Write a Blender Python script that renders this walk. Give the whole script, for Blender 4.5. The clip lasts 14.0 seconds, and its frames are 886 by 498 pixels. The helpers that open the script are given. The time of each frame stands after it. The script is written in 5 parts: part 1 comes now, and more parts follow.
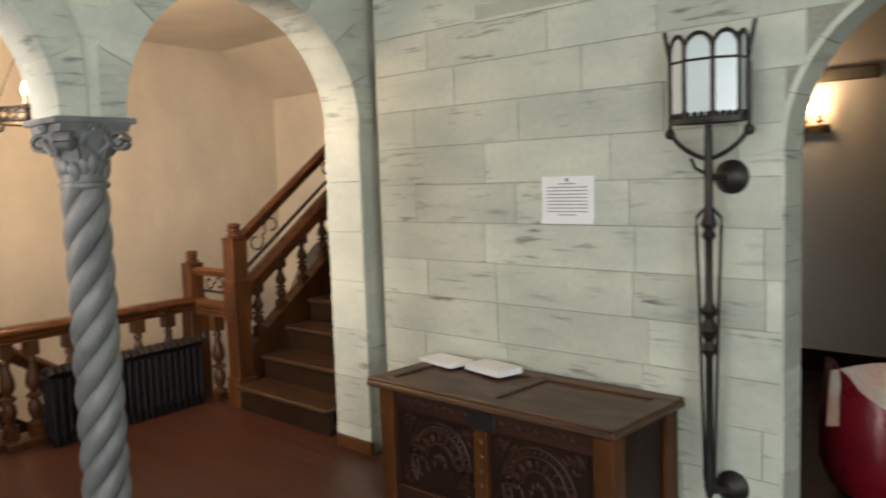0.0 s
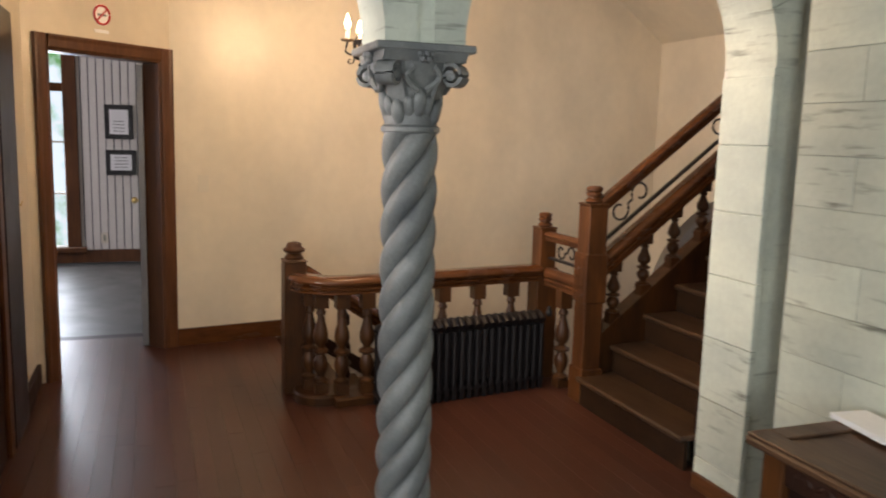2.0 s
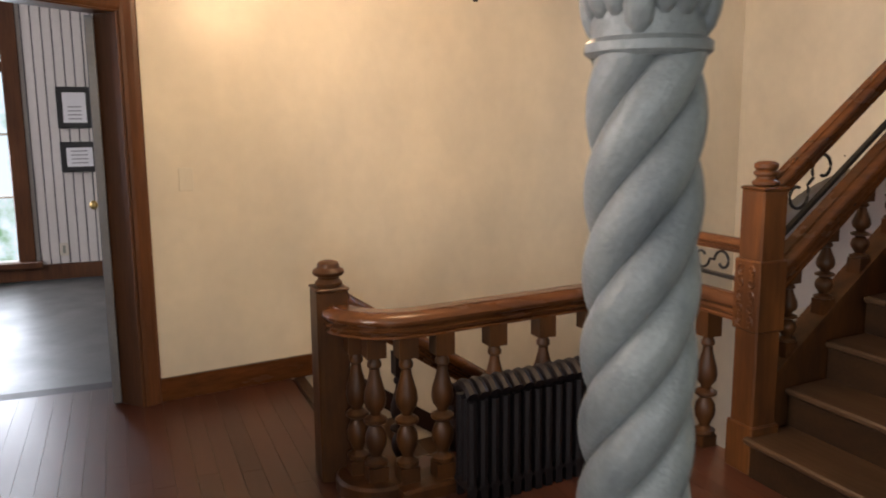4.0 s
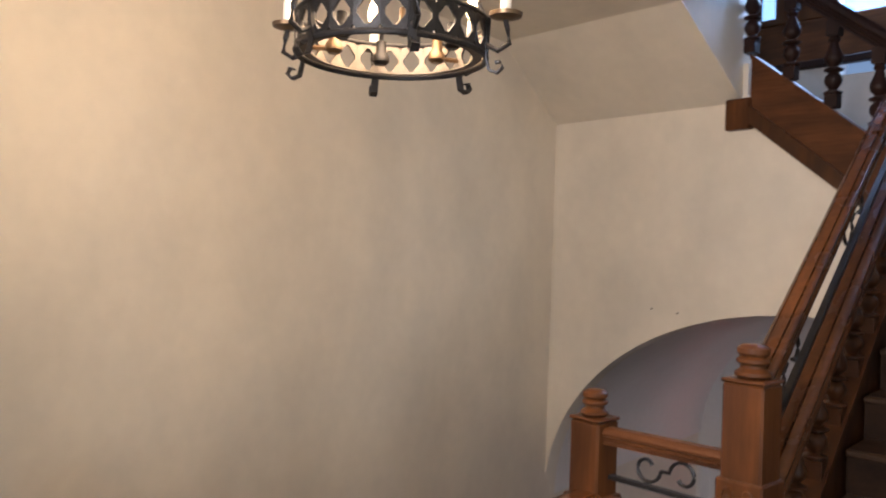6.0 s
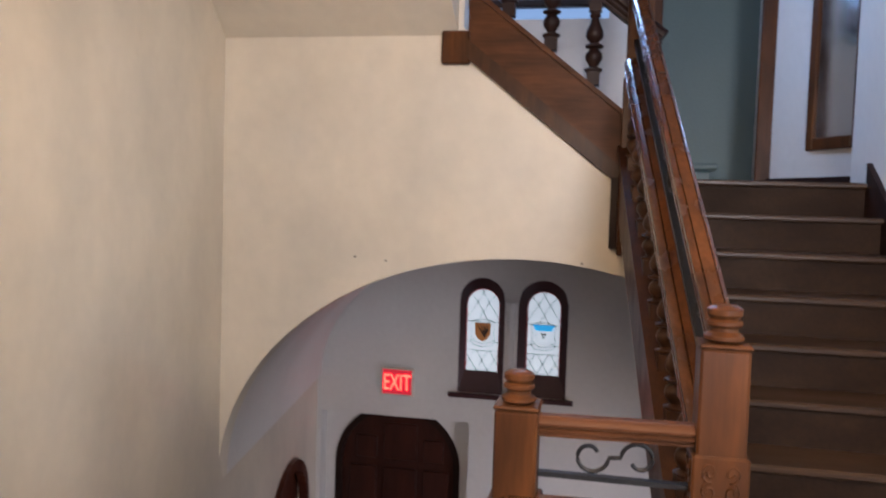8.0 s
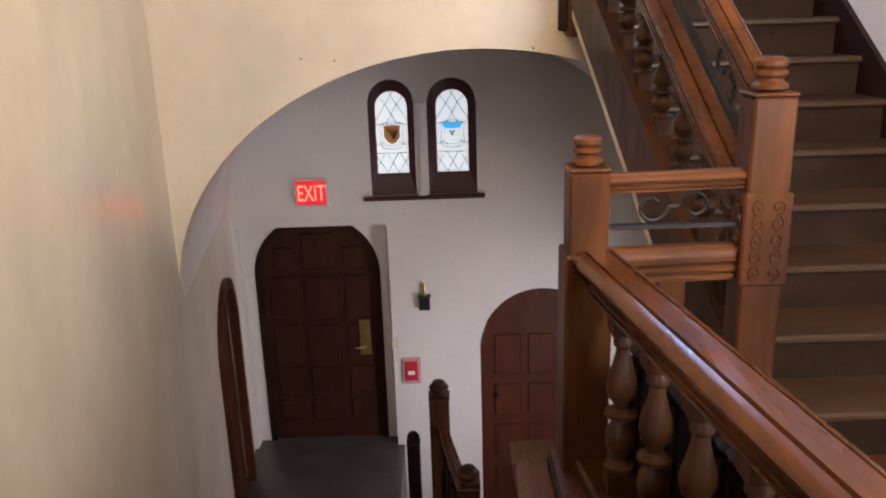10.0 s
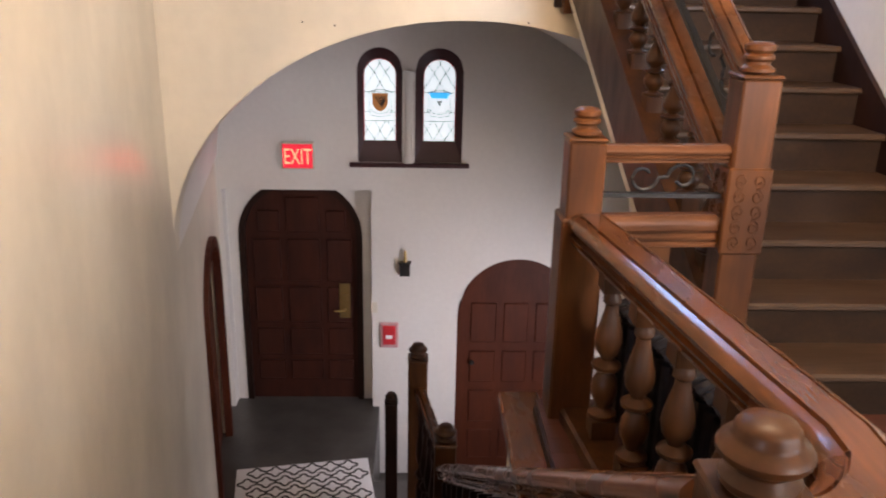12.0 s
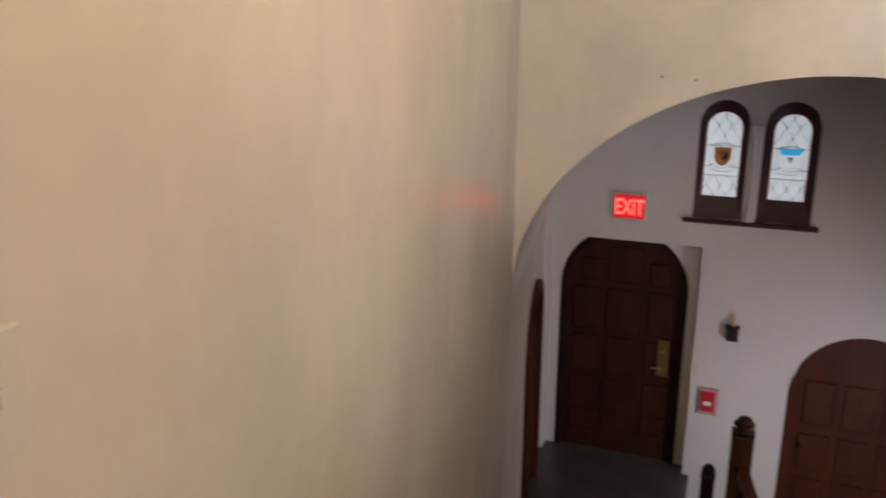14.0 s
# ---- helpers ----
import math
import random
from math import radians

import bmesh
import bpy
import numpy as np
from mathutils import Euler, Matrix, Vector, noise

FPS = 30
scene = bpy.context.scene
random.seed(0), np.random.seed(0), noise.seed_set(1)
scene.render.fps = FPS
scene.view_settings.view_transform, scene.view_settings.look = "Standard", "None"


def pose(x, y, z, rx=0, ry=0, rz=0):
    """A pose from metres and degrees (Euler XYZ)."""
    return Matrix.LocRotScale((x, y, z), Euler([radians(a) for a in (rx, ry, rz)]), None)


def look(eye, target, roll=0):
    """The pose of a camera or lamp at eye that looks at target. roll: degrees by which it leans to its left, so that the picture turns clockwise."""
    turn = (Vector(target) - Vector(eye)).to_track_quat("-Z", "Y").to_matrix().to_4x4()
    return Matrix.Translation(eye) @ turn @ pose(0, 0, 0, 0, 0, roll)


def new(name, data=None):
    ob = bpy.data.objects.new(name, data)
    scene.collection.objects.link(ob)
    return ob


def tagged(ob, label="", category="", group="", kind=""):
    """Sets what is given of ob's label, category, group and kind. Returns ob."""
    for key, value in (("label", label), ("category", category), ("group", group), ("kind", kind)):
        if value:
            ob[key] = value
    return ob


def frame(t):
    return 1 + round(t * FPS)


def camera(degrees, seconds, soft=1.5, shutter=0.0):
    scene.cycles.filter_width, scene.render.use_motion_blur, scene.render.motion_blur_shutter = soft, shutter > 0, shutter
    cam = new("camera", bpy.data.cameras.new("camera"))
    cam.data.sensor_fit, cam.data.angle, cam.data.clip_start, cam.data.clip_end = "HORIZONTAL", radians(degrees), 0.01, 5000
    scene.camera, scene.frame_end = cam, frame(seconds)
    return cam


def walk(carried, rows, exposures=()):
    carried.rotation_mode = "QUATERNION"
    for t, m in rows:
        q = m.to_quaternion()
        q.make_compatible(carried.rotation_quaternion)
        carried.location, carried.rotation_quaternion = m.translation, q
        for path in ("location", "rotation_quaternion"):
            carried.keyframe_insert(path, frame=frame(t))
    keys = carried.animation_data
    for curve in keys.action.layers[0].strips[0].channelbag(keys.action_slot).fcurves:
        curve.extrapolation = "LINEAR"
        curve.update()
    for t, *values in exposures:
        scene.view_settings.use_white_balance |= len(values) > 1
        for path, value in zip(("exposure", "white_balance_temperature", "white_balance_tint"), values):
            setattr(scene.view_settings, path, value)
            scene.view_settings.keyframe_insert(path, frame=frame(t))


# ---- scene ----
cam = camera(58.22, 14.0, soft=1.9, shutter=0.4)
# seconds, x, y, z, yaw, pitch, roll
ROWS = [
    (0.0, -0.000, 0.000, 1.498, 43.05, -5.15, 1.93),
    (0.5, -0.083, 0.130, 1.490, 53.38, -6.48, -0.56),
    (1.0, -0.280, 0.230, 1.487, 62.03, -8.76, -0.65),
    (1.5, -0.499, 0.396, 1.501, 63.92, -7.93, -2.93),
    (2.0, -0.766, 0.578, 1.501, 69.88, -8.19, -1.59),
    (2.5, -1.088, 0.582, 1.479, 70.89, -8.34, 0.07),
    (5.0, -3.010, 0.667, 1.391, 62.08, -7.74, 0.05),
    (5.5, -3.296, 0.691, 1.447, 55.30, -2.92, -0.85),
    (6.0, -3.596, 0.728, 1.472, 47.24, 0.23, -1.90),
    (6.5, -3.926, 0.769, 1.498, 38.34, 2.27, -3.40),
    (7.0, -4.283, 0.776, 1.487, 26.41, 3.33, -3.69),
    (7.5, -4.642, 0.781, 1.486, 18.91, -0.69, -2.80),
    (8.0, -4.956, 0.781, 1.476, 11.69, -3.27, -1.80),
    (8.5, -5.246, 0.706, 1.453, 5.71, -8.11, -0.40),
    (9.0, -5.445, 0.684, 1.426, 3.77, -11.75, 1.57),
    (11.5, -5.646, 0.495, 1.376, -4.72, -19.48, -0.66),
    (12.0, -5.689, 0.462, 1.394, -1.67, -18.61, -1.14),
    (12.5, -5.721, 0.438, 1.395, 2.63, -17.97, -0.95),
    (13.0, -5.769, 0.411, 1.398, 7.43, -17.40, -0.67),
    (13.5, -5.792, 0.404, 1.409, 12.79, -16.53, -0.67),
    (14.0, -5.871, 0.476, 1.432, 20.78, -15.73, -0.19),
]
EXPOSURE = 0.0
walk(cam, [(t, pose(x, y, z, 90 + pitch, roll, yaw)) for t, x, y, z, yaw, pitch, roll in ROWS],
     [(t, EXPOSURE + e, k, 20) for t, e, k in ((0.0, -0.2, 6900), (1.0, -0.24, 6800), (2.5, -0.29, 6750), (5.0, -0.1, 6400), (5.5, -0.32, 6000), (6.5, -0.34, 5800), (8.0, 0.05, 5650), (9.0, 0.15, 5900), (11.5, 0.78, 6100), (12.5, 0.57, 6050), (13.5, 0.21, 6150), (14.0, -0.22, 6050))])

# ---- world and lights ----
world = bpy.data.worlds.new("sky")
scene.world = world
world.use_nodes = True
wn = world.node_tree.nodes
sky = wn.new("ShaderNodeTexSky")
sky.sky_type, sky.sun_disc = "NISHITA", False
sky.sun_elevation, sky.sun_rotation = radians(40), radians(200)
world.node_tree.links.new(sky.outputs[0], wn["Background"].inputs[0])
wn["Background"].inputs[1].default_value = 0.1


def lamp_area(name, place, target, w, h, watts, colour):
    data = bpy.data.lights.new(name, "AREA")
    data.shape, data.size, data.size_y, data.energy, data.color = "RECTANGLE", w, h, watts, colour
    ob = new(name, data)
    ob.matrix_world = look(place, target)
    return ob


def lamp_point(name, place, watts, colour, radius=0.03):
    data = bpy.data.lights.new(name, "POINT")
    data.energy, data.color, data.shadow_soft_size = watts, colour, radius
    ob = new(name, data)
    ob.location = place
    return ob


DAY = (0.78, 0.9, 1.0)
WARM = (1.0, 0.72, 0.42)
# daylight of the front room's unseen windows, the landing window and the far window
lamp_area("window_and_fill_light", (2.34, -0.2, 1.55), (0, 0.6, 1.2), 2.2, 1.6, 170, (0.82, 0.95, 0.93))
lamp_area("window_and_fill_light", (-1.2, -2.84, 1.55), (-1.8, 0, 1.0), 2.4, 1.6, 130, (0.86, 0.94, 0.95))
lamp_area("window_and_fill_light", (-5.5, 6.2, 3.52), (-4.9, 3.0, 1.2), 0.72, 0.7, 60, (0.45, 0.68, 1.0))
lamp_area("window_and_fill_light", (-10.1, -0.5, 1.35), (-8.2, -0.2, 0.9), 0.5, 1.9, 45, DAY)
# added fill off to the side, so that the far room's boards are bright
lamp_area("window_and_fill_light", (-8.6, -2.96, 1.5), (-9.9, 0.6, 1.2), 1.2, 1.5, 100, (1.0, 0.95, 0.98))
# unseen fill before the solid east wall, added to brighten the vestibule
lamp_area("window_and_fill_light", (-3.63, 5.9, -2.0), (-6.2, 7.6, -2.7), 1.0, 1.2, 46, (1.0, 0.94, 0.93)).data.spread = radians(138)
# unseen fill at the south wall, added to lift the arch wall
lamp_area("window_and_fill_light", (-4.15, -0.03, 1.85), (-5.5, 5.0, 1.6), 0.9, 1.3, 55, (1.0, 0.96, 0.88)).data.spread = radians(100)
lamp_point("bulb_light", (-4.95, 1.83, 2.2), 90, WARM, 0.3)
lamp_point("bulb_light", (-2.0, 5.85, 1.95), 7, WARM, 0.05)


# ---- materials ----
def material(name, base, rough=0.5, metal=0.0, dark=None, scale=(4, 4, 4), amount=0.5, fine=60.0, fine_amount=0.15,
             bump=0.1, bump_scale=80.0, spec=0.5, vary=0.0, coat=0.0, streak=None):
    """A surface with large stains towards the colour dark, fine grain and relief, and some variation from piece to piece."""
    m = bpy.data.materials.new(name)
    m.use_nodes = True
    n, l = m.node_tree.nodes, m.node_tree.links
    b = n["Principled BSDF"]
    b.inputs["Metallic"].default_value = metal
    b.inputs["Specular IOR Level"].default_value = spec
    b.inputs["Coat Weight"].default_value = coat
    b.inputs["Coat Roughness"].default_value = 0.2
    co = n.new("ShaderNodeTexCoord")
    mp = n.new("ShaderNodeMapping")
    mp.inputs["Scale"].default_value = scale
    l.new(co.outputs["Object"], mp.inputs["Vector"])
    big = n.new("ShaderNodeTexNoise")
    big.inputs["Scale"].default_value, big.inputs["Detail"].default_value = 1.0, 5.0
    l.new(mp.outputs[0], big.inputs["Vector"])
    ramp = n.new("ShaderNodeValToRGB")
    ramp.color_ramp.elements[0].position, ramp.color_ramp.elements[1].position = 0.35, 0.7
    l.new(big.outputs["Fac"], ramp.inputs[0])
    mix = n.new("ShaderNodeMix")
    mix.data_type = "RGBA"
    mix.inputs["A"].default_value = (*base, 1)
    mix.inputs["B"].default_value = (*(dark or [c * 0.6 for c in base]), 1)
    mul = n.new("ShaderNodeMath")
    mul.operation, mul.inputs[1].default_value = "MULTIPLY", amount
    l.new(ramp.outputs[0], mul.inputs[0])
    l.new(mul.outputs[0], mix.inputs["Factor"])
    small = n.new("ShaderNodeTexNoise")
    small.inputs["Scale"].default_value, small.inputs["Detail"].default_value = fine, 4.0
    if streak:
        mp2 = n.new("ShaderNodeMapping")
        mp2.inputs["Scale"].default_value = streak
        l.new(co.outputs["Object"], mp2.inputs["Vector"])
        l.new(mp2.outputs[0], small.inputs["Vector"])
        small.inputs["Scale"].default_value = 1.0
    else:
        l.new(co.outputs["Object"], small.inputs["Vector"])
    hsv = n.new("ShaderNodeHueSaturation")
    val = n.new("ShaderNodeMapRange")
    val.inputs["To Min"].default_value, val.inputs["To Max"].default_value = 1 - fine_amount * 2, 1 + fine_amount * 2
    l.new(small.outputs["Fac"], val.inputs["Value"])
    out = val.outputs[0]
    if vary:
        info = n.new("ShaderNodeObjectInfo")
        rng = n.new("ShaderNodeMapRange")
        rng.inputs["To Min"].default_value, rng.inputs["To Max"].default_value = 1 - vary, 1 + vary
        l.new(info.outputs["Random"], rng.inputs["Value"])
        both = n.new("ShaderNodeMath")
        both.operation = "MULTIPLY"
        l.new(out, both.inputs[0])
        l.new(rng.outputs[0], both.inputs[1])
        out = both.outputs[0]
    l.new(out, hsv.inputs["Value"])
    l.new(mix.outputs["Result"], hsv.inputs["Color"])
    l.new(hsv.outputs[0], b.inputs["Base Color"])
    rr = n.new("ShaderNodeMapRange")
    rr.inputs["To Min"].default_value, rr.inputs["To Max"].default_value = max(rough - 0.12, 0.03), min(rough + 0.12, 1)
    l.new(big.outputs["Fac"], rr.inputs["Value"])
    l.new(rr.outputs[0], b.inputs["Roughness"])
    bm = n.new("ShaderNodeBump")
    bm.inputs["Strength"].default_value, bm.inputs["Distance"].default_value = bump, 0.01
    if streak:
        l.new(small.outputs["Fac"], bm.inputs["Height"])
    else:
        rel = n.new("ShaderNodeTexNoise")
        rel.inputs["Scale"].default_value, rel.inputs["Detail"].default_value = bump_scale, 3.0
        l.new(co.outputs["Object"], rel.inputs["Vector"])
        l.new(rel.outputs["Fac"], bm.inputs["Height"])
    l.new(bm.outputs[0], b.inputs["Normal"])
    return m


def glow(name, colour, strength):
    m = bpy.data.materials.new(name)
    m.use_nodes = True
    b = m.node_tree.nodes["Principled BSDF"]
    b.inputs["Base Color"].default_value = (*colour, 1)
    b.inputs["Emission Color"].default_value = (*colour, 1)
    b.inputs["Emission Strength"].default_value = strength
    return m


CREAM = material("cream_plaster", (0.74, 0.66, 0.53), 0.42, dark=(0.49, 0.455, 0.385), scale=(1.6, 1.6, 1.1), amount=0.58, fine=14, fine_amount=0.03, bump=0.05, bump_scale=9, spec=0.45, coat=0.35)
WHITE = material("white_plaster", (0.68, 0.66, 0.63), 0.5, dark=(0.5, 0.46, 0.42), scale=(1.0, 1.0, 0.7), amount=0.35, fine=20, fine_amount=0.03, bump=0.1, bump_scale=25)
TEAL = material("teal_paint", (0.15, 0.225, 0.23), 0.45, amount=0.4, scale=(1, 1, 0.4), fine_amount=0.05)
STONE = material("pale_green_stone", (0.54, 0.575, 0.49), 0.55, dark=(0.38, 0.42, 0.38), scale=(2.2, 2.2, 5.0), amount=0.8, fine=35, fine_amount=0.06, bump=0.2, bump_scale=60, vary=0.13)


def add_streaks(m, scale, colour, low, high):
    """Sparse dark dashes laid over a surface, shifted from piece to piece."""
    n, l = m.node_tree.nodes, m.node_tree.links
    base = n["Principled BSDF"].inputs["Base Color"]
    src = base.links[0].from_socket
    co, info, add = n.new("ShaderNodeTexCoord"), n.new("ShaderNodeObjectInfo"), n.new("ShaderNodeVectorMath")
    mul = n.new("ShaderNodeMath")
    mul.operation, mul.inputs[1].default_value = "MULTIPLY", 7.0
    l.new(info.outputs["Random"], mul.inputs[0])
    add.operation = "ADD"
    l.new(co.outputs["Object"], add.inputs[0])
    l.new(mul.outputs[0], add.inputs[1])
    mp = n.new("ShaderNodeMapping")
    mp.inputs["Scale"].default_value = scale
    l.new(add.outputs[0], mp.inputs["Vector"])
    t = n.new("ShaderNodeTexNoise")
    t.inputs["Scale"].default_value, t.inputs["Detail"].default_value, t.inputs["Roughness"].default_value = 1.0, 3.0, 0.6
    l.new(mp.outputs[0], t.inputs["Vector"])
    r = n.new("ShaderNodeMapRange")
    r.inputs["From Min"].default_value, r.inputs["From Max"].default_value = low, high
    r.inputs["To Max"].default_value = 0.85
    l.new(t.outputs["Fac"], r.inputs["Value"])
    patch, pr, both = n.new("ShaderNodeTexNoise"), n.new("ShaderNodeMapRange"), n.new("ShaderNodeMath")
    patch.inputs["Scale"].default_value, patch.inputs["Detail"].default_value = 2.2, 2.0
    l.new(add.outputs[0], patch.inputs["Vector"])
    pr.inputs["From Min"].default_value, pr.inputs["From Max"].default_value = 0.44, 0.62
    l.new(patch.outputs["Fac"], pr.inputs["Value"])
    both.operation = "MULTIPLY"
    l.new(r.outputs[0], both.inputs[0])
    l.new(pr.outputs[0], both.inputs[1])
    mix = n.new("ShaderNodeMix")
    mix.data_type = "RGBA"
    mix.inputs["B"].default_value = (*colour, 1)
    l.new(both.outputs[0], mix.inputs["Factor"])
    l.new(src, mix.inputs["A"])
    l.new(mix.outputs["Result"], base)


add_streaks(STONE, (4.0, 4.0, 34.0), (0.085, 0.085, 0.07), 0.56, 0.72)
MORTAR = material("dark_mortar", (0.3, 0.31, 0.26), 0.9)
CAST = material("grey_cast_stone", (0.19, 0.2, 0.2), 0.4, dark=(0.075, 0.085, 0.095), scale=(7, 7, 7), amount=0.7, fine=90, fine_amount=0.12, bump=0.25, bump_scale=120)
OAK = material("varnished_oak", (0.1, 0.036, 0.011), 0.36, dark=(0.014, 0.006, 0.004), scale=(11, 11, 3), amount=0.65, fine_amount=0.2, bump=0.06, streak=(70, 70, 5), coat=0.04, spec=0.16)
# aged oak, coloured darker than OAK to carry the balustrade's shade too
OAK_AGED_SHADED = material("aged_shaded_oak", (0.066, 0.025, 0.008), 0.4, dark=(0.012, 0.006, 0.004), scale=(11, 11, 4), amount=0.7, fine_amount=0.22, bump=0.06, streak=(70, 70, 6), coat=0.04, spec=0.2)
OAK_Y = material("varnished_oak_rail", (0.105, 0.037, 0.012), 0.26, dark=(0.018, 0.008, 0.005), scale=(11, 3, 11), amount=0.65, fine_amount=0.2, bump=0.06, streak=(70, 5, 70), coat=0.3, spec=0.2)
OAK_X = material("varnished_oak_cross", (0.11, 0.042, 0.016), 0.42, dark=(0.018, 0.008, 0.005), scale=(3, 11, 11), amount=0.65, fine_amount=0.2, bump=0.06, streak=(5, 70, 70), coat=0.0, spec=0.12)
DARKOAK = material("dark_oak", (0.022, 0.009, 0.006), 0.48, dark=(0.009, 0.004, 0.003), scale=(6, 6, 3), amount=0.7, fine_amount=0.2, bump=0.06, streak=(60, 60, 6), coat=0.0, spec=0.2)
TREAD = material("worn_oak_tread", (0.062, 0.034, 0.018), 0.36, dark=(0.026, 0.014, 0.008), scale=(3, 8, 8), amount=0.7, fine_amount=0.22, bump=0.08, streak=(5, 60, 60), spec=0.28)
# darker than TREAD: the shade on the upright step faces is in the colour
RISER = material("shaded_riser", (0.03, 0.015, 0.007), 0.55, dark=(0.014, 0.007, 0.004), scale=(4, 4, 9), amount=0.8, fine_amount=0.2, spec=0.1)
TRIM = material("red_oak_trim", (0.12, 0.048, 0.02), 0.35, dark=(0.05, 0.02, 0.01), scale=(6, 6, 2), amount=0.7, fine_amount=0.2, bump=0.05, streak=(60, 60, 5), spec=0.35)
LIDWOOD = material("worn_chest_oak", (0.1, 0.05, 0.026), 0.45, dark=(0.04, 0.02, 0.012), scale=(3, 9, 9), amount=0.85, fine_amount=0.3, bump=0.12, streak=(6, 70, 70), spec=0.4)
REDDOOR = material("red_door_stain", (0.075, 0.02, 0.009), 0.5, spec=0.15, dark=(0.04, 0.011, 0.007), scale=(5, 5, 2), amount=0.7, fine_amount=0.15, bump=0.05, streak=(60, 60, 5))
PLANK = material("red_brown_floorboard", (0.062, 0.022, 0.013), 0.36, dark=(0.034, 0.013, 0.009), scale=(0.8, 2, 2), amount=0.25, fine_amount=0.1, bump=0.008, streak=(4, 60, 60), vary=0.14, coat=0.0, spec=0.4)
MAHOG = material("red_mahogany", (0.048, 0.014, 0.008), 0.5, spec=0.2, dark=(0.013, 0.005, 0.004), scale=(6, 6, 2), amount=0.6, fine_amount=0.15, bump=0.05, streak=(60, 60, 5))
IRON = material("black_iron", (0.03, 0.027, 0.025), 0.45, metal=0.6, fine_amount=0.2, bump=0.2, bump_scale=150)
BRONZE = material("aged_bronze", (0.2, 0.13, 0.07), 0.4, metal=0.8, fine_amount=0.2, bump=0.15)
RADIATOR = material("brown_radiator_paint", (0.008, 0.006, 0.007), 0.5, spec=0.25, fine_amount=0.2, bump=0.15)
SLATE = material("dark_floor_slate", (0.085, 0.08, 0.074), 0.4, dark=(0.035, 0.033, 0.032), scale=(3, 3, 3), amount=0.7, fine_amount=0.2)
PAPER = material("white_paper", (0.82, 0.83, 0.85), 0.7, fine_amount=0.02, amount=0.1, bump=0.02)
INK = material("grey_ink", (0.2, 0.2, 0.22), 0.8)
BRASS = material("brass", (0.65, 0.48, 0.2), 0.3, metal=1.0, fine_amount=0.1)
RED = material("red_paint", (0.6, 0.03, 0.04), 0.35)
PLASTIC = material("cream_plastic", (0.64, 0.59, 0.49), 0.4, fine_amount=0.02, amount=0.1, bump=0.02)
BULB = glow("lit_bulb", (1.0, 0.72, 0.38), 14)
SIGN = glow("lit_red_letters", (1.0, 0.03, 0.012), 12.0)
PANE = glow("daylit_glass", (0.84, 0.94, 0.9), 0.5)
MILK = material("milk_glass", (0.62, 0.72, 0.75), 0.2, fine_amount=0.02, amount=0.2, bump=0.02)
BLACK = material("black_frame", (0.012, 0.01, 0.012), 0.35, fine_amount=0.1)


# ---- building helpers ----
def link_mesh(name, bm, mat, smooth=False):
    me = bpy.data.meshes.new(name)
    bmesh.ops.recalc_face_normals(bm, faces=bm.faces)
    bm.to_mesh(me)
    bm.free()
    me.materials.append(mat)
    if smooth:
        for p in me.polygons:
            p.use_smooth = True
        me.set_sharp_from_angle(angle=radians(38))
    return me


def part(name, bm, mat, parent, label="", smooth=False):
    ob = new(name, link_mesh(name, bm, mat, smooth))
    ob.parent = parent
    if label:
        tagged(ob, label)
    return ob


def thing(name, bm, mat, label, category, group="", kind="", smooth=False):
    return tagged(new(name, link_mesh(name, bm, mat, smooth)), label, category, group, kind)


def empty(name, place, label, category, group="", kind=""):
    ob = new(name)
    ob.location = place
    ob.empty_display_size = 0.05
    return tagged(ob, label, category, group, kind)


def structure(name, bm, mat, label, category="wall", smooth=False):
    return thing(name, bm, mat, label, category, kind="structure", smooth=smooth)


def box(bm, x0, x1, y0, y1, z0, z1, bevel=0.0, m=None):
    r = bmesh.ops.create_cube(bm, size=1)
    bmesh.ops.scale(bm, vec=(x1 - x0, y1 - y0, z1 - z0), verts=r["verts"])
    bmesh.ops.translate(bm, vec=((x0 + x1) / 2, (y0 + y1) / 2, (z0 + z1) / 2), verts=r["verts"])
    verts = r["verts"]
    if bevel:
        edges = list({e for v in verts for e in v.link_edges})
        out = bmesh.ops.bevel(bm, geom=edges, offset=bevel, segments=1, affect="EDGES")
        verts = list({v for f in out["faces"] for v in f.verts} | {v for v in verts if v.is_valid})
    if m is not None:
        bmesh.ops.transform(bm, matrix=m, verts=verts)
    return bm


def block(*a, **k):
    return box(bmesh.new(), *a, **k)


def prism(bm, outline, d, m=None):
    """Extrude a closed outline of (u, v) by d; it lies in x and z, and goes along y."""
    n = len(outline)
    a = [bm.verts.new((u, 0, v)) for u, v in outline]
    b = [bm.verts.new((u, d, v)) for u, v in outline]
    bm.faces.new(a)
    bm.faces.new(b[::-1])
    for i in range(n):
        bm.faces.new((a[i], b[i], b[(i + 1) % n], a[(i + 1) % n]))
    if m is not None:
        bmesh.ops.transform(bm, matrix=m, verts=a + b)
    return bm


def lathe(bm, profile, seg=16, m=None, sides=None):
    """Turn a profile of (radius, height) round z."""
    rings = []
    for r, z in profile:
        rings.append([bm.verts.new((r * math.cos(2 * math.pi * i / seg), r * math.sin(2 * math.pi * i / seg), z)) for i in range(seg)])
    for a, b in zip(rings, rings[1:]):
        for i in range(seg):
            bm.faces.new((a[i], a[(i + 1) % seg], b[(i + 1) % seg], b[i]))
    bm.faces.new(rings[0][::-1])
    bm.faces.new(rings[-1])
    if m is not None:
        bmesh.ops.transform(bm, matrix=m, verts=[v for r in rings for v in r])
    return bm


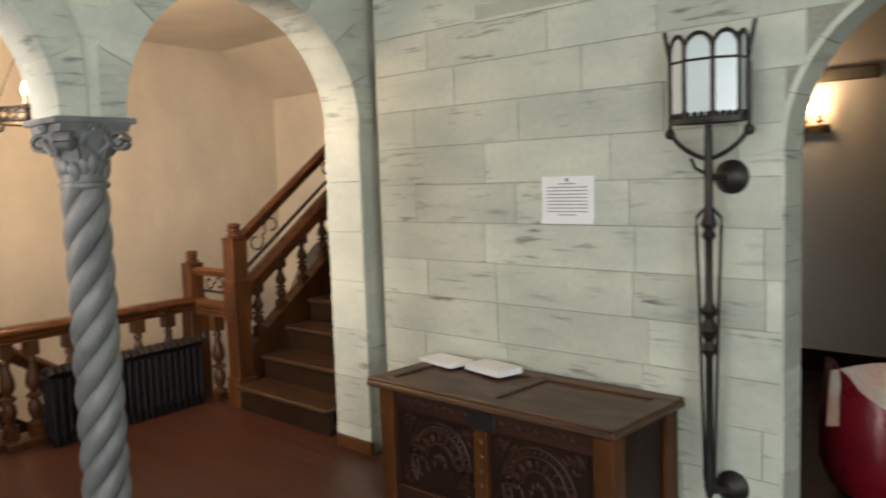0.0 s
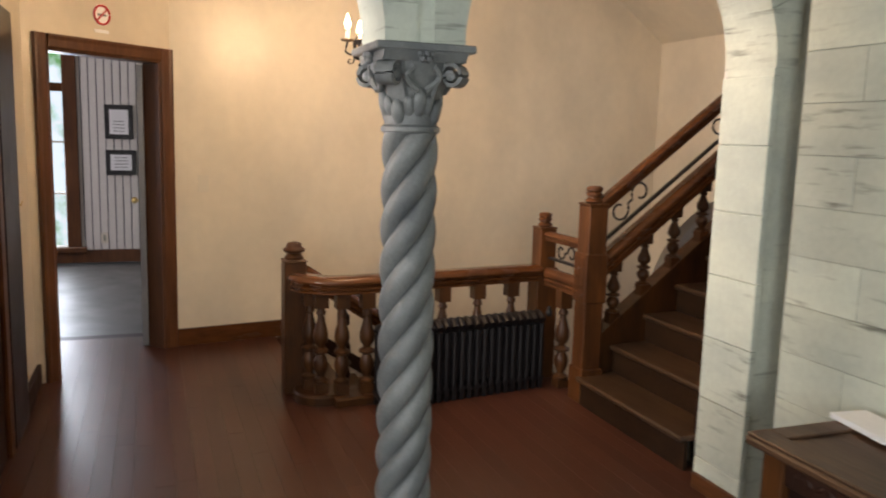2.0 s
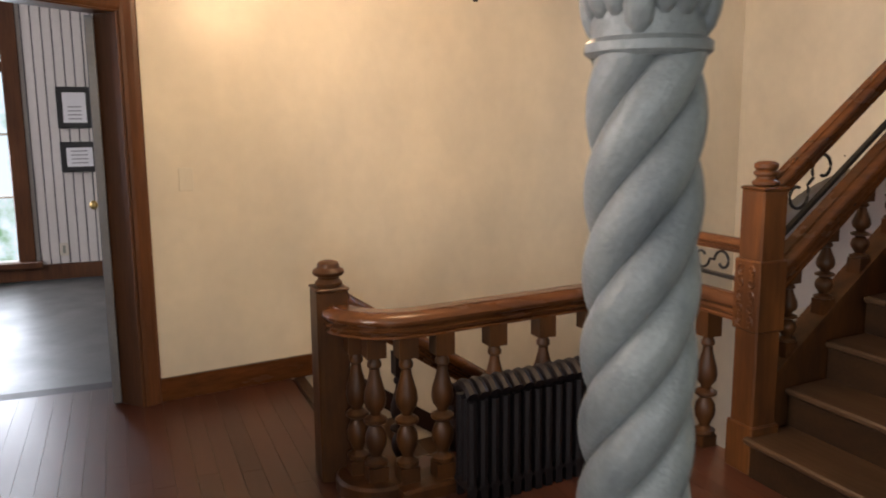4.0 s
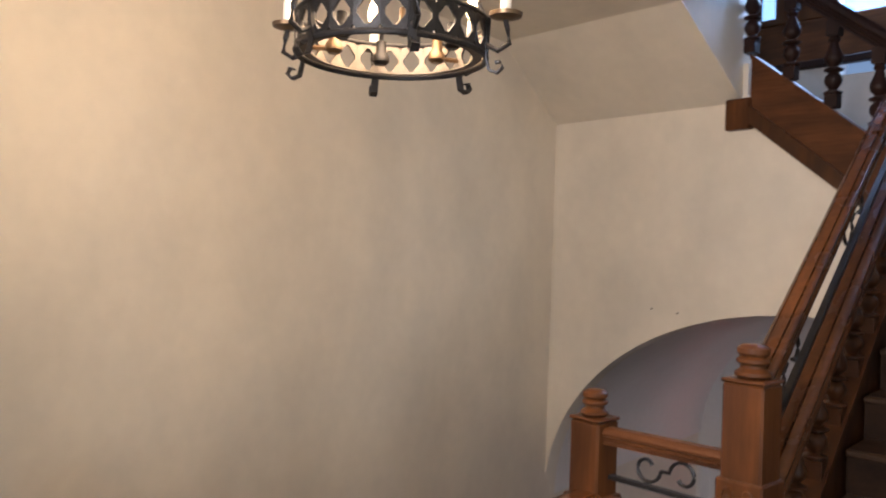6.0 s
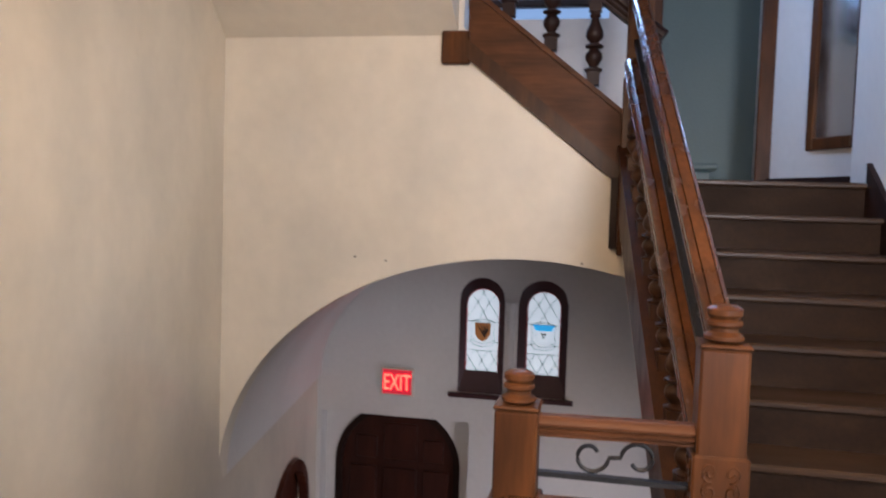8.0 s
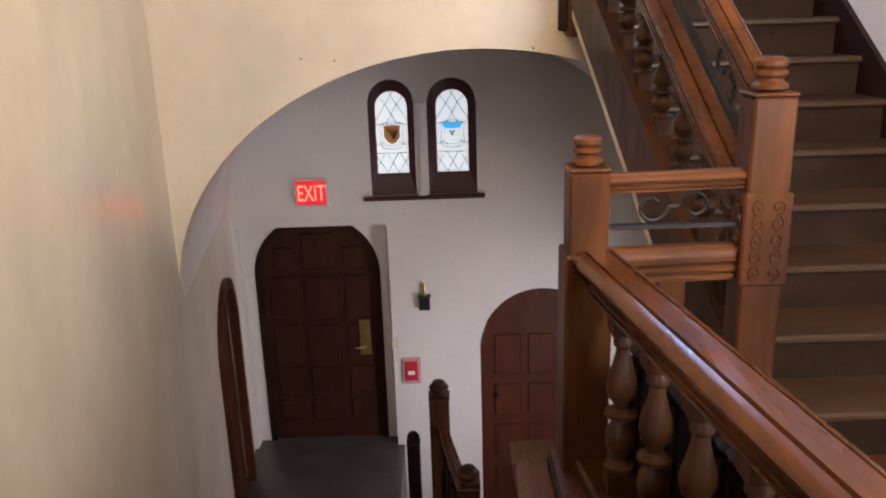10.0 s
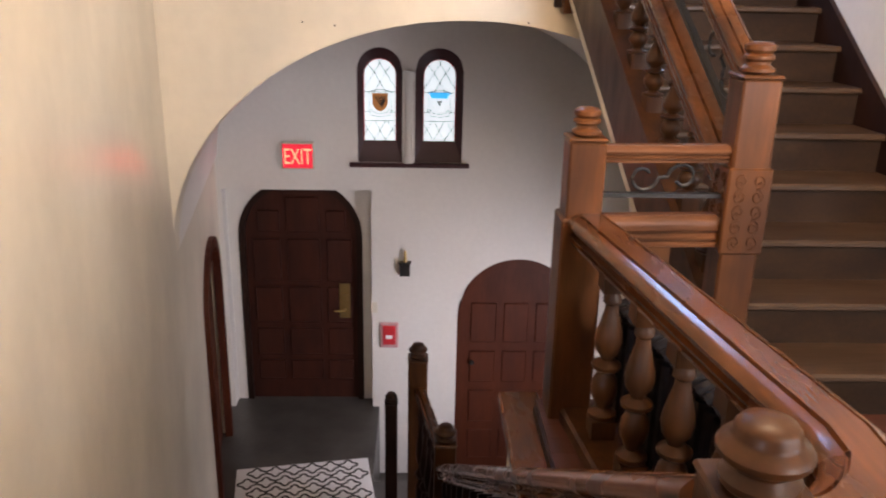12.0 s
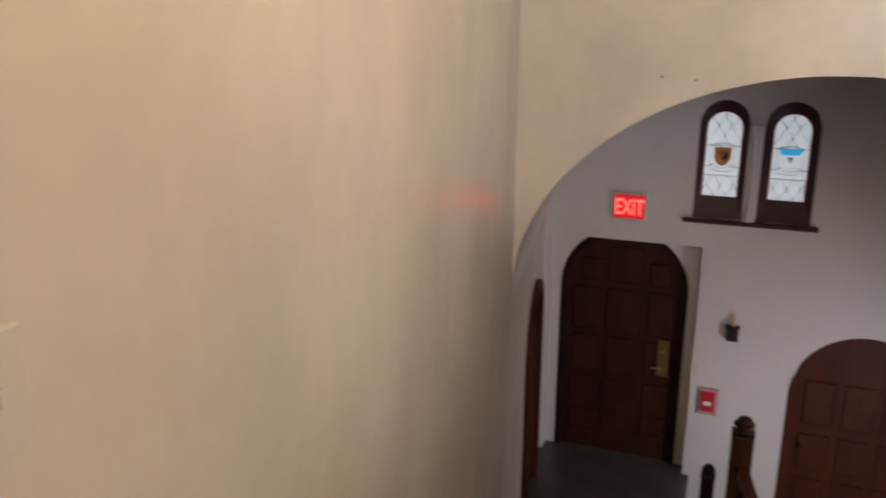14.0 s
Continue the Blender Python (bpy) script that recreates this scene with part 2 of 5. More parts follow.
def sweep(bm, path, section, up=(0, 0, 1), closed=False):
    """Carry a closed section of (sideways, upwards) along a path of points."""
    path = [Vector(p) for p in path]
    n = len(path)
    rings = []
    for i, p in enumerate(path):
        if closed:
            d = path[(i + 1) % n] - path[i - 1]
        else:
            d = path[min(i + 1, n - 1)] - path[max(i - 1, 0)]
        d.normalize()
        u = Vector(up)
        s = d.cross(u)
        if s.length < 1e-4:
            s = d.cross(Vector((1, 0, 0)))
        s.normalize()
        w = s.cross(d).normalized()
        rings.append([bm.verts.new(p + s * a + w * b) for a, b in section])
    k = len(section)
    for i in range(n if closed else n - 1):
        a, b = rings[i], rings[(i + 1) % n]
        for j in range(k):
            bm.faces.new((a[j], a[(j + 1) % k], b[(j + 1) % k], b[j]))
    if not closed:
        bm.faces.new(rings[0][::-1])
        bm.faces.new(rings[-1])
    return bm


def ring_section(r, k=8, flat=1.0):
    return [(r * math.cos(2 * math.pi * i / k), flat * r * math.sin(2 * math.pi * i / k)) for i in range(k)]


def tube(bm, path, r, k=8):
    return sweep(bm, path, ring_section(r, k))


def at(x, y, z=0.0, rz=0.0):
    return pose(x, y, z, 0, 0, rz)


# ---- plan ----
SKEW = math.degrees(math.atan2(0.711, 4.31))          # the stair wall leans this much from y
A0, A1 = Vector((-6.42, 0.72)), Vector((-7.60, 7.874))


def wall_a(s, z=0.0, out=0.0):
    """A point s metres along the stair wall from the door's corner, out from its face."""
    d = (A1 - A0).normalized()
    q = A0 + d * s + Vector((d.y, -d.x)) * out
    return (q.x, q.y, z)


def on_a(s, z=0.0, out=0.0):
    """A frame on the stair wall: x along it away from the door, y into the wall."""
    x, y, _ = wall_a(s, 0, out)
    return pose(x, y, z, 0, 0, 90 + SKEW)


LEN_A = (A1 - A0).length
STONE_Y, ARCH_Y, BACK_Y = 2.80, 5.03, 7.95
LOW = -2.9
CEIL = 2.78
LAND = 1.64

# floors
bm = bmesh.new()
box(bm, -6.9, -5.27, -0.3, 1.47, -0.25, -0.012)
box(bm, -5.27, 2.5, -3.0, 2.92, -0.25, -0.012)
box(bm, -3.44, 2.5, 2.92, 8.0, -0.25, -0.012)
box(bm, -4.66, -3.44, 2.92, 3.1, -0.25, -0.012)
floor = structure("floor", bm, DARKOAK, "dark red-brown varnished wooden floor of the hall", "floor")
bm = block(-12.5, -6.9, -3.0, 3.0, -0.25, -0.014)
structure("floor", bm, SLATE, "worn grey-blue floor of the far room", "floor")
BOT = -3.72
bm = block(-8.2, -3.4, 4.6, 6.62, LOW - 0.2, LOW)
box(bm, -8.2, -6.06, 6.62, 8.6, BOT - 0.2, LOW)
structure("floor", bm, SLATE, "dark slate floor of the lower vestibule", "floor")

# stair wall, with an arched doorway at its low end
sd0, sd1 = 5.5, 6.8
bm = bmesh.new()
outline = [(-0.02, LOW - 0.2), (-0.02, 5.2), (LEN_A + 0.6, 5.2), (LEN_A + 0.6, LOW - 0.2), (sd1, LOW - 0.2)]
for i in range(13):
    a = math.pi * i / 12
    outline.append(((sd0 + sd1) / 2 + (sd1 - sd0) / 2 * math.cos(a), -1.2 + 0.5 * math.sin(a)))
outline.append((sd0, LOW - 0.2))
prism(bm, outline, 0.3, on_a(0))
structure("wall_west", bm, CREAM, "cream plaster stair wall with faint streaks and stains")

# wall over the great arch, and the vault behind it
bm = bmesh.new()
ell = [(-5.40 + 1.742 * math.cos(a), -0.2 + 1.39 * math.sin(a)) for a in [math.pi - math.pi * i / 40 for i in range(41)]]
lo = [(x, z) for x, z in ell if x < -4.79]
outline = [(-7.6, -0.2), (-7.6, 2.6), (-5.75, 2.6), (-5.75, 2.42), (-4.79, 1.66), (-4.79, -0.2 + 1.39 * math.sqrt(1 - (0.61 / 1.742) ** 2))] + lo[::-1]
prism(bm, outline, 0.12, at(0, ARCH_Y))
structure("wall_north", bm, CREAM, "cream plaster wall over the wide elliptical arch")
bm = bmesh.new()
front, back = [], []
for i in range(41):
    a = math.pi - math.pi * i / 40
    front.append(bm.verts.new((-5.40 + 1.742 * math.cos(a), ARCH_Y + 0.1, -0.2 + 1.39 * math.sin(a))))
    back.append(bm.verts.new((-5.62 + 1.96 * math.cos(a), BACK_Y, -0.2 + 1.40 * math.sin(a))))
thick = [(bm.verts.new(v.co + Vector((0, 0, 0.15))), bm.verts.new(w.co + Vector((0, 0, 0.15)))) for v, w in zip(front, back)]
for i in range(40):
    bm.faces.new((front[i], front[i + 1], back[i + 1], back[i]))
    bm.faces.new((thick[i][0], thick[i][1], thick[i + 1][1], thick[i + 1][0]))
structure("ceiling", bm, WHITE, "white plaster barrel vault over the vestibule", "ceiling", smooth=True)
# vestibule back wall with door niche, two arched lights and an arched doorway
def arch_top(x0, x1, zs, rise, n=14):
    """Points over an arched opening, from its right spring to its left."""
    c, h = (x0 + x1) / 2, (x1 - x0) / 2
    return [(c + h * math.cos(math.pi * i / n), zs + rise * math.sin(math.pi * i / n)) for i in range(n + 1)]


def wall_with_openings(name, x0, x1, z0, z1, openings, y, d, mat, label):
    """A wall in the xz plane out of strips round its openings (x0, x1, z0, spring, rise)."""
    bm = bmesh.new()
    xs = sorted({x0, x1, *[o[0] for o in openings], *[o[1] for o in openings]})
    for a, b in zip(xs, xs[1:]):
        inside = sorted([o for o in openings if o[0] <= a + 1e-6 and o[1] >= b - 1e-6], key=lambda o: o[2])
        base = z0
        for o in inside:
            if o[2] > base:
                prism(bm, [(a, base), (b, base), (b, o[2]), (a, o[2])], d, at(0, y))
            base = o[3] + o[4]
            if o[4] > 0:
                mid_, half_ = (o[0] + o[1]) / 2, (o[1] - o[0]) / 2
                xs_ = [a + (b - a) * k / 16 for k in range(17)]
                curve_ = [(u, o[3] + o[4] * math.sqrt(max(0.0, 1 - ((u - mid_) / half_) ** 2))) for u in xs_]
                for (u0, v0), (u1, v1) in zip(curve_, curve_[1:]):
                    prism(bm, [(u0, v0), (u1, v1), (u1, base + 0.001), (u0, base + 0.001)], d, at(0, y))
        if base < z1:
            prism(bm, [(a, base), (b, base), (b, z1), (a, z1)], d, at(0, y))
    bmesh.ops.remove_doubles(bm, verts=bm.verts, dist=1e-4)
    return structure(name, bm, mat, label)


wall_with_openings("wall_vestibule", -7.9, -3.4, BOT - 0.2, 1.5,
                   [(-7.57, -6.13, LOW - 0.1, -0.54, 0), (-6.25, -5.83, -0.26, 0.60, 0.21), (-5.71, -5.26, -0.26, 0.60, 0.21),
                    (-5.26, -4.04, BOT - 0.1, -1.84, 0.61)], BACK_Y, 0.28, WHITE, "white plaster end wall of the lower vestibule")
structure("wall_vestibule_east", block(-3.6, -3.45, 5.0, 8.2, BOT - 0.2, 1.5), WHITE, "white plaster side wall of the vestibule")
structure("floor", block(-6.06, -3.45, 6.5, 8.8, BOT - 0.2, BOT), SLATE, "dark floor of the lower stairwell", "floor")
structure("wall_stairwell", block(-6.06, -3.6, 6.5, 6.6, BOT, LOW - 0.01), WHITE, "white wall of the lower stairwell")
structure("wall_outer", block(-8.2, -3.4, 8.75, 8.9, BOT - 0.2, 0.1), DARKOAK, "dark wall behind the lower doorways")

# stone wall of the front room, with an arched way to the next room
bm = bmesh.new()
top = arch_top(-1.02, 0.1, 1.55, 0.56)
prism(bm, [(-3.07, 0), (-1.02, 0)] + top[::-1] + [(0.1, 0), (2.5, 0), (2.5, 3.1), (-3.07, 3.1)], 0.16, at(0, STONE_Y + 0.006))
stone_wall = structure("wall_stone", bm, MORTAR, "wall of pale green-grey stone blocks with dark streaks")

# arcade between front room and stair hall
AX0, AX1 = -3.50, -3.22
bm = bmesh.new()
C1, C0, RAD, SPR = 2.175, 0.645, 0.635, 1.785
half = [(y, z) for y, z in arch_top(C0 - RAD, C0 + RAD, SPR, RAD)]
half2 = [(y, z) for y, z in arch_top(C1 - RAD, C1 + RAD, SPR, RAD)]
outline = [(-3.0, 0), (C0 - RAD, 0)] + half[::-1] + half2[::-1] + [(C1 + RAD, 0), (3.0, 0), (3.0, 3.1), (-3.0, 3.1)]
prism(bm, outline, AX1 - AX0 - 0.012, Matrix.Translation((AX1 - 0.006, 0, 0)) @ pose(0, 0, 0, 0, 0, 90))
arcade = structure("wall_arcade", bm, STONE, "arcade wall of pale stone blocks over a twisted column")

# hall walls behind the walker
structure("wall_south", block(-5.98, AX0, -0.25, -0.06, 0, CEIL), CREAM, "cream plaster wall beside the angled doorway")
structure("wall_front", block(-3.3, 2.5, -3.15, -3.0, 0, 3.1), CREAM, "plain plaster wall of the front room")
structure("wall_east", block(2.5, 2.65, -3.15, 8.0, 0, 3.1), CREAM, "plain plaster wall of the front room")
structure("ceiling", block(-3.5, 2.6, -3.1, 2.9, 3.0, 3.1), WHITE, "plain ceiling of the front room", "ceiling")
# hall ceiling, with a sloped end down to the arch wall
bm = bmesh.new()
prism(bm, [(-0.4, CEIL), (4.35, CEIL + 0.02), (ARCH_Y, 2.38), (ARCH_Y + 0.12, 2.38), (ARCH_Y + 0.12, 3.1), (-0.4, 3.1)], 1.6, pose(-5.78, 0, 0, 0, 0, 90))
prism(bm, [(-0.4, CEIL), (4.35, CEIL + 0.02), (4.35, 3.1), (-0.4, 3.1)], 2.3, pose(-3.48, 0, 0, 0, 0, 90))
structure("ceiling", bm, CREAM, "cream plaster hall ceiling sloping down to the arch wall", "ceiling")

# room beyond the stone arch
structure("wall_next_room", block(-3.4, 2.6, 6.0, 6.15, 0, 3.1), WHITE, "grey-white plaster wall of the next room")
structure("wall_next_room_west", block(-3.46, -3.36, 2.97, 6.05, 0, 2.8), WHITE, "white plaster wall beside the upper stairs")
structure("ceiling", block(-3.4, 2.6, 2.9, 6.1, 2.75, 2.85), WHITE, "plain ceiling of the next room", "ceiling")
structure("baseboard", block(-3.3, 2.5, 5.975, 6.0, 0, 0.16, 0.004), DARKOAK, "dark wooden baseboard of the next room", "baseboard")

# upper landing
structure("floor", block(-4.86, -3.4, 4.97, 6.9, LAND - 0.2, LAND - 0.012), TREAD, "worn wooden floor of the stair landing", "floor")
wall_with_openings("wall_landing", -7.6, -3.3, 1.3, 5.2, [(-4.66, -4.02, 1.3, 3.55, 0), (-5.75, -5.0, 2.75, 3.9, 0)], 6.3, 0.14, WHITE, "white plaster wall behind the upper landing")
structure("wall_upper", block(-4.95, -3.3, 7.3, 7.4, 1.3, 4.6), TEAL, "teal painted wall of the room off the landing")
structure("wall_upper", block(-5.0, -4.93, 6.44, 7.4, 1.3, 4.6), TEAL, "teal painted wall of the room off the landing")
structure("ceiling", block(-7.8, -3.3, 2.9, 7.5, 5.1, 5.2), WHITE, "high ceiling over the upper stairs", "ceiling")
bm = bmesh.new()
box(bm, 0, 1.0, 0, 0.1, 1.3, 5.0)
d = structure("wall_diagonal", bm, WHITE, "white plaster angled wall of the landing")
d.matrix_world = at(-3.98, 6.34, 0, -64)
bm = bmesh.new()
prism(bm, [(2.93, 0), (5.2, 0), (5.2, 5.1), (2.93, 5.1)], 0.12, Matrix.Translation((-3.54, 3.0, 0)) @ Matrix(((1, -0.04, 0, 0), (0, 1, 0, 0), (0, 0, 1, 0), (0, 0, 0, 1))) @ Matrix.Translation((0, -3.0, 0)) @ pose(0, 0, 0, 0, 0, 90))
structure("wall_stairs", bm, WHITE, "white plaster wall beside the upper stairs")

# angled doorway wall and the far room
DW = math.degrees(math.atan2(0.67, -0.59)) - 180      # along the doorway, from its hinge side


def doorway_frame():
    return pose(-6.42, 0.72, 0, 0, 0, DW)


bm = bmesh.new()
prism(bm, [(-0.0, 0), (-0.0, CEIL), (1.12, CEIL), (1.12, 0), (0.895, 0), (0.895, 1.93), (0.075, 1.93), (0.075, 0)], 0.14)
d = structure("wall_angled", bm, CREAM, "cream plaster angled wall round a doorway")
d.matrix_world = doorway_frame() @ at(0, -0.14)


# ---- stairs ----
RISE, RUN, FIRST = 0.1635, 0.228, 2.82
LEAN_X = -0.104                                       # the flight drifts this much in x for each metre of y
SX0 = -4.62
FLIGHT = Matrix.Translation((0, 3.0, 0)) @ Matrix(((1, LEAN_X, 0, 0), (0, 1, 0, 0), (0, 0, 1, 0), (0, 0, 0, 1))) @ Matrix.Translation((0, -3.0, 0))

stairs = empty("staircase", (-4.1, 2.9, 0), "dark worn oak staircase rising to the landing", "staircase", kind="structure")


SKEWED = {stairs.name}


def local(ob, parent):
    """Hang ob, built in world places, on its parent."""
    ob.parent = parent
    ob.matrix_parent_inverse = Matrix.Translation(parent.location).inverted()
    return ob


def piece(name, bm, mat, parent, label="", smooth=False):
    """A part built in world places under a thing at its own place."""
    if parent.name in SKEWED:
        bmesh.ops.transform(bm, matrix=FLIGHT, verts=bm.verts)
    ob = part(name, bm, mat, None, label, smooth)
    return local(ob, parent)


def wall_side(y):
    """Where the steps end at the stair's plaster wall, before the flight's drift is added."""
    return -3.64 - 0.04 * (y - 3.0) - LEAN_X * (y - 3.0)


for i in range(1, 11):
    y, z = FIRST + RUN * (i - 1), RISE * i
    side = wall_side(y)
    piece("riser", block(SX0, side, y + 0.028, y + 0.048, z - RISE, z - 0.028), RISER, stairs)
    if i < 10:
        piece("tread", block(SX0, side, y, y + RUN + 0.045, z - 0.028, z, 0.008), TREAD, stairs)
    else:
        piece("tread", block(SX0, side, y, y + 0.12, z - 0.028, z, 0.008), TREAD, stairs)
slope = RISE / RUN


def nose(y):
    return RISE + (y - FIRST) * slope


# outer string, wall skirting and the plaster below
Y0, Y1 = 2.95, 4.93


def sloped(bm, y0, y1, lo_, hi_, x0, x1):
    prism(bm, [(y0, nose(y0) + lo_), (y1, nose(y1) + lo_), (y1, nose(y1) + hi_), (y0, nose(y0) + hi_)], x1 - x0, Matrix.Translation((x1, 0, 0)) @ pose(0, 0, 0, 0, 0, 90))
    return bm


piece("string", sloped(bmesh.new(), Y0, Y1, -0.26, 0.085, -4.70, -4.63), OAK_AGED_SHADED, stairs, "plain dark oak string")
piece("string_moulding", sloped(bmesh.new(), Y0, Y1, 0.085, 0.12, -4.72, -4.61), OAK_AGED_SHADED, stairs)
piece("soffit", sloped(bmesh.new(), Y0 - 0.1, Y1 + 0.1, -0.33, -0.265, -4.69, -3.48), CREAM, stairs, "cream plaster underside")
bm = bmesh.new()
sloped(bm, 2.93, 4.9, -0.2, 0.075, -0.025, 0.0)
bmesh.ops.transform(bm, matrix=Matrix.Translation((-3.66, 3.0, 0)) @ Matrix(((1, -0.04 - LEAN_X, 0, 0), (0, 1, 0, 0), (0, 0, 1, 0), (0, 0, 0, 1))) @ Matrix.Translation((0, -3.0, 0)), verts=bm.verts)
piece("skirting", bm, DARKOAK, stairs)

# flight down, beside the stair wall
down = empty("staircase", (-6.0, 1.5, -0.3), "dark oak staircase going down to the vestibule", "staircase", kind="structure")
DR, DG, DF = LOW / -16, 0.267, 1.50
for i in range(1, 16):
    y, z = DF + DG * (i - 1), -DR * i
    piece("tread", block(-7.3, -5.22, y - 0.03, y + DG + 0.02, z - 0.03, z, 0.006), TREAD, down)
    piece("riser", block(-7.3, -5.22, y - 0.005, y + 0.012, z, z + DR - 0.03), TREAD, down)
bm = bmesh.new()
prism(bm, [(1.42, -0.3), (5.5, LOW - 0.02), (5.5, LOW + 0.25), (1.42, 0.02)], 0.06, pose(-5.19, 0, 0, 0, 0, 90))
piece("string", bm, DARKOAK, down)
piece("landing_nosing", block(-6.9, -5.27, 1.44, 1.50, -0.04, 0.0, 0.006), TREAD, down)
bm = bmesh.new()
s0 = 0.86
prism(bm, [(s0, 0.0), (s0 + 4.1, LOW + 0.06), (s0 + 4.1, LOW + 0.2), (s0, 0.12)], 0.02, on_a(0, 0, 0.02))
piece("skirting", bm, DARKOAK, down)
bm = bmesh.new()
prism(bm, [(0, 0), (s0, 0), (s0, 0.12), (0, 0.12)], 0.02, on_a(0, 0, 0.02))
structure("baseboard", bm, OAK_Y, "dark wooden baseboard", "baseboard")


# ---- balustrades ----
def finial_a(bm, m, s=1.0):
    lathe(bm, [(u * s, v * s) for u, v in ((0.046, 0), (0.052, 0.006), (0.053, 0.016), (0.046, 0.023), (0.04, 0.03), (0.042, 0.037), (0.055, 0.043), (0.061, 0.05), (0.062, 0.058), (0.057, 0.066), (0.047, 0.071), (0.043, 0.077), (0.042, 0.087), (0.036, 0.095), (0.02, 0.1), (0.0, 0.102))], 24, m)


def finial_b(bm, m, s=1.0):
    lathe(bm, [(0.034 * s, 0), (0.046 * s, 0.008 * s), (0.046 * s, 0.016 * s), (0.032 * s, 0.026 * s), (0.032 * s, 0.034 * s), (0.042 * s, 0.042 * s), (0.042 * s, 0.05 * s), (0.033 * s, 0.056 * s),
               (0.041 * s, 0.066 * s), (0.041 * s, 0.078 * s), (0.03 * s, 0.086 * s), (0.012 * s, 0.088 * s)], 20, m)


def newel(x, y, z0, z1, w, finial, label, steps=(), mat=OAK, size=1.0):
    """A square post from z0 to z1 with wider stages (low, high, width) and a turned finial."""
    ob = empty("newel_post", (x, y, z0), label, "newel post", "newel posts")
    h = w / 2
    piece("shaft", block(x - h, x + h, y - h, y + h, z0, z1, 0.007), mat, ob)
    for lo_, hi_, ww in steps:
        q = ww / 2
        piece("collar", block(x - q, x + q, y - q, y + q, lo_, hi_, 0.006), mat, ob)
    q = h + 0.004
    piece("cap", block(x - q, x + q, y - q, y + q, z1, z1 + 0.012, 0.005), mat, ob)
    bm = bmesh.new()
    finial(bm, at(x, y, z1 + 0.012), size)
    piece("finial", bm, mat, ob, smooth=True)
    return ob


NA, NB, NC, ND = (-5.238, 1.337), (-5.168, 2.885), (-4.650, 2.915), (-4.83, 4.99)
newel(*NA, 0.0, 0.765, 0.125, finial_a, "dark oak newel post with turned button finial", mat=OAK_AGED_SHADED, size=1.0)
newel(*NB, -0.3, 0.94, 0.114, finial_b, "oak newel post with turned finial at the stairwell corner", [(-0.3, 0.70, 0.14)])
nc = newel(*NC, 0.0, 1.132, 0.122, finial_b, "tall oak newel post with carved panel and turned finial", [(0.58, 0.862, 0.14), (0.0, 0.2, 0.142)], size=1.1)
newel(*ND, LAND - 0.35, 3.02, 0.13, finial_b, "dark oak newel post at the landing", [(LAND - 0.4, LAND + 0.5, 0.15)], size=1.1)

HALF = [(0.05, -0.05), (0.05, -0.041), (0.039, -0.036), (0.039, -0.032), (0.054, -0.026), (0.056, -0.018), (0.041, -0.011), (0.042, -0.006), (0.06, 0.003), (0.063, 0.016), (0.058, 0.029), (0.046, 0.038), (0.035, 0.043), (0.0325, 0.035), (0.0295, 0.035), (0.027, 0.046)]
RAIL = HALF + [(-u, v) for u, v in HALF[::-1]]


def scaled(sec, a, b):
    return [(u * a, v * b) for u, v in sec]


BAL = [(0.036, 0), (0.042, 0.006), (0.042, 0.016), (0.026, 0.022), (0.02, 0.03), (0.026, 0.042), (0.037, 0.062), (0.04, 0.082), (0.036, 0.102), (0.024, 0.118), (0.02, 0.124), (0.034, 0.128), (0.043, 0.134), (0.043, 0.142),
       (0.03, 0.149), (0.019, 0.154), (0.022, 0.163), (0.036, 0.178), (0.041, 0.198), (0.038, 0.222), (0.028, 0.25), (0.02, 0.275), (0.018, 0.29), (0.026, 0.297), (0.026, 0.308), (0.02, 0.316), (0.02, 0.325)]


def baluster(parent, x, y, z0, z1, mat, w=0.075, top=0.11, cut=0.0, fat=1.1, base=0.07):
    """A turned baluster with square ends; cut tilts its ends with a slope along y."""
    h = w / 2
    bm = bmesh.new()
    prism(bm, [(y - h, z0 - cut * h), (y + h, z0 + cut * h), (y + h, z0 + base), (y - h, z0 + base)], w, pose(x + h, 0, 0, 0, 0, 90))
    prism(bm, [(y - h, z1 - top), (y + h, z1 - top), (y + h, z1 + cut * h), (y - h, z1 - cut * h)], w, pose(x + h, 0, 0, 0, 0, 90))
    k = (z1 - top - z0 - base) / 0.325
    lathe(bm, [(r * fat, z0 + base + z * k) for r, z in BAL], 16, at(x, y))
    return piece("baluster", bm, mat, parent, smooth=True)


# level balustrade A to B, its rail curling round newel A
ab = empty("balustrade", (-5.19, 2.1, 0), "oak balustrade with thick moulded rail and turned balusters round the stairwell", "balustrade")
AB_LEAN = 0.139


def ab_x(y, off=0.0):
    """The line of the level balustrade, leaning like the stair wall."""
    return -5.150 + AB_LEAN * (2.83 - y) + off


path = [(ab_x(2.83 - 1.24 * u / 6), 2.83 - 1.24 * u / 6, 0.672) for u in range(7)]
for i in range(1, 15):
    a = math.pi / 2 * i / 14
    path.append((-5.108 + 0.13 * math.cos(a) - 0.05 * math.sin(a), 1.52 - 0.165 * math.sin(a), 0.672))
piece("handrail", sweep(bmesh.new(), path, scaled(RAIL, 1.14, 1.0)), OAK_Y, ab, smooth=True)
bm = sweep(bmesh.new(), [(ab_x(2.81, 0.03), 2.81, 0.015), (ab_x(1.5, 0.0), 1.5, 0.015)], [(-0.085, -0.035), (0.085, -0.035), (0.085, 0.025), (0.075, 0.035), (-0.075, 0.035), (-0.085, 0.025)])
piece("base_rail", bm, OAK_AGED_SHADED, ab)
bm = bmesh.new()
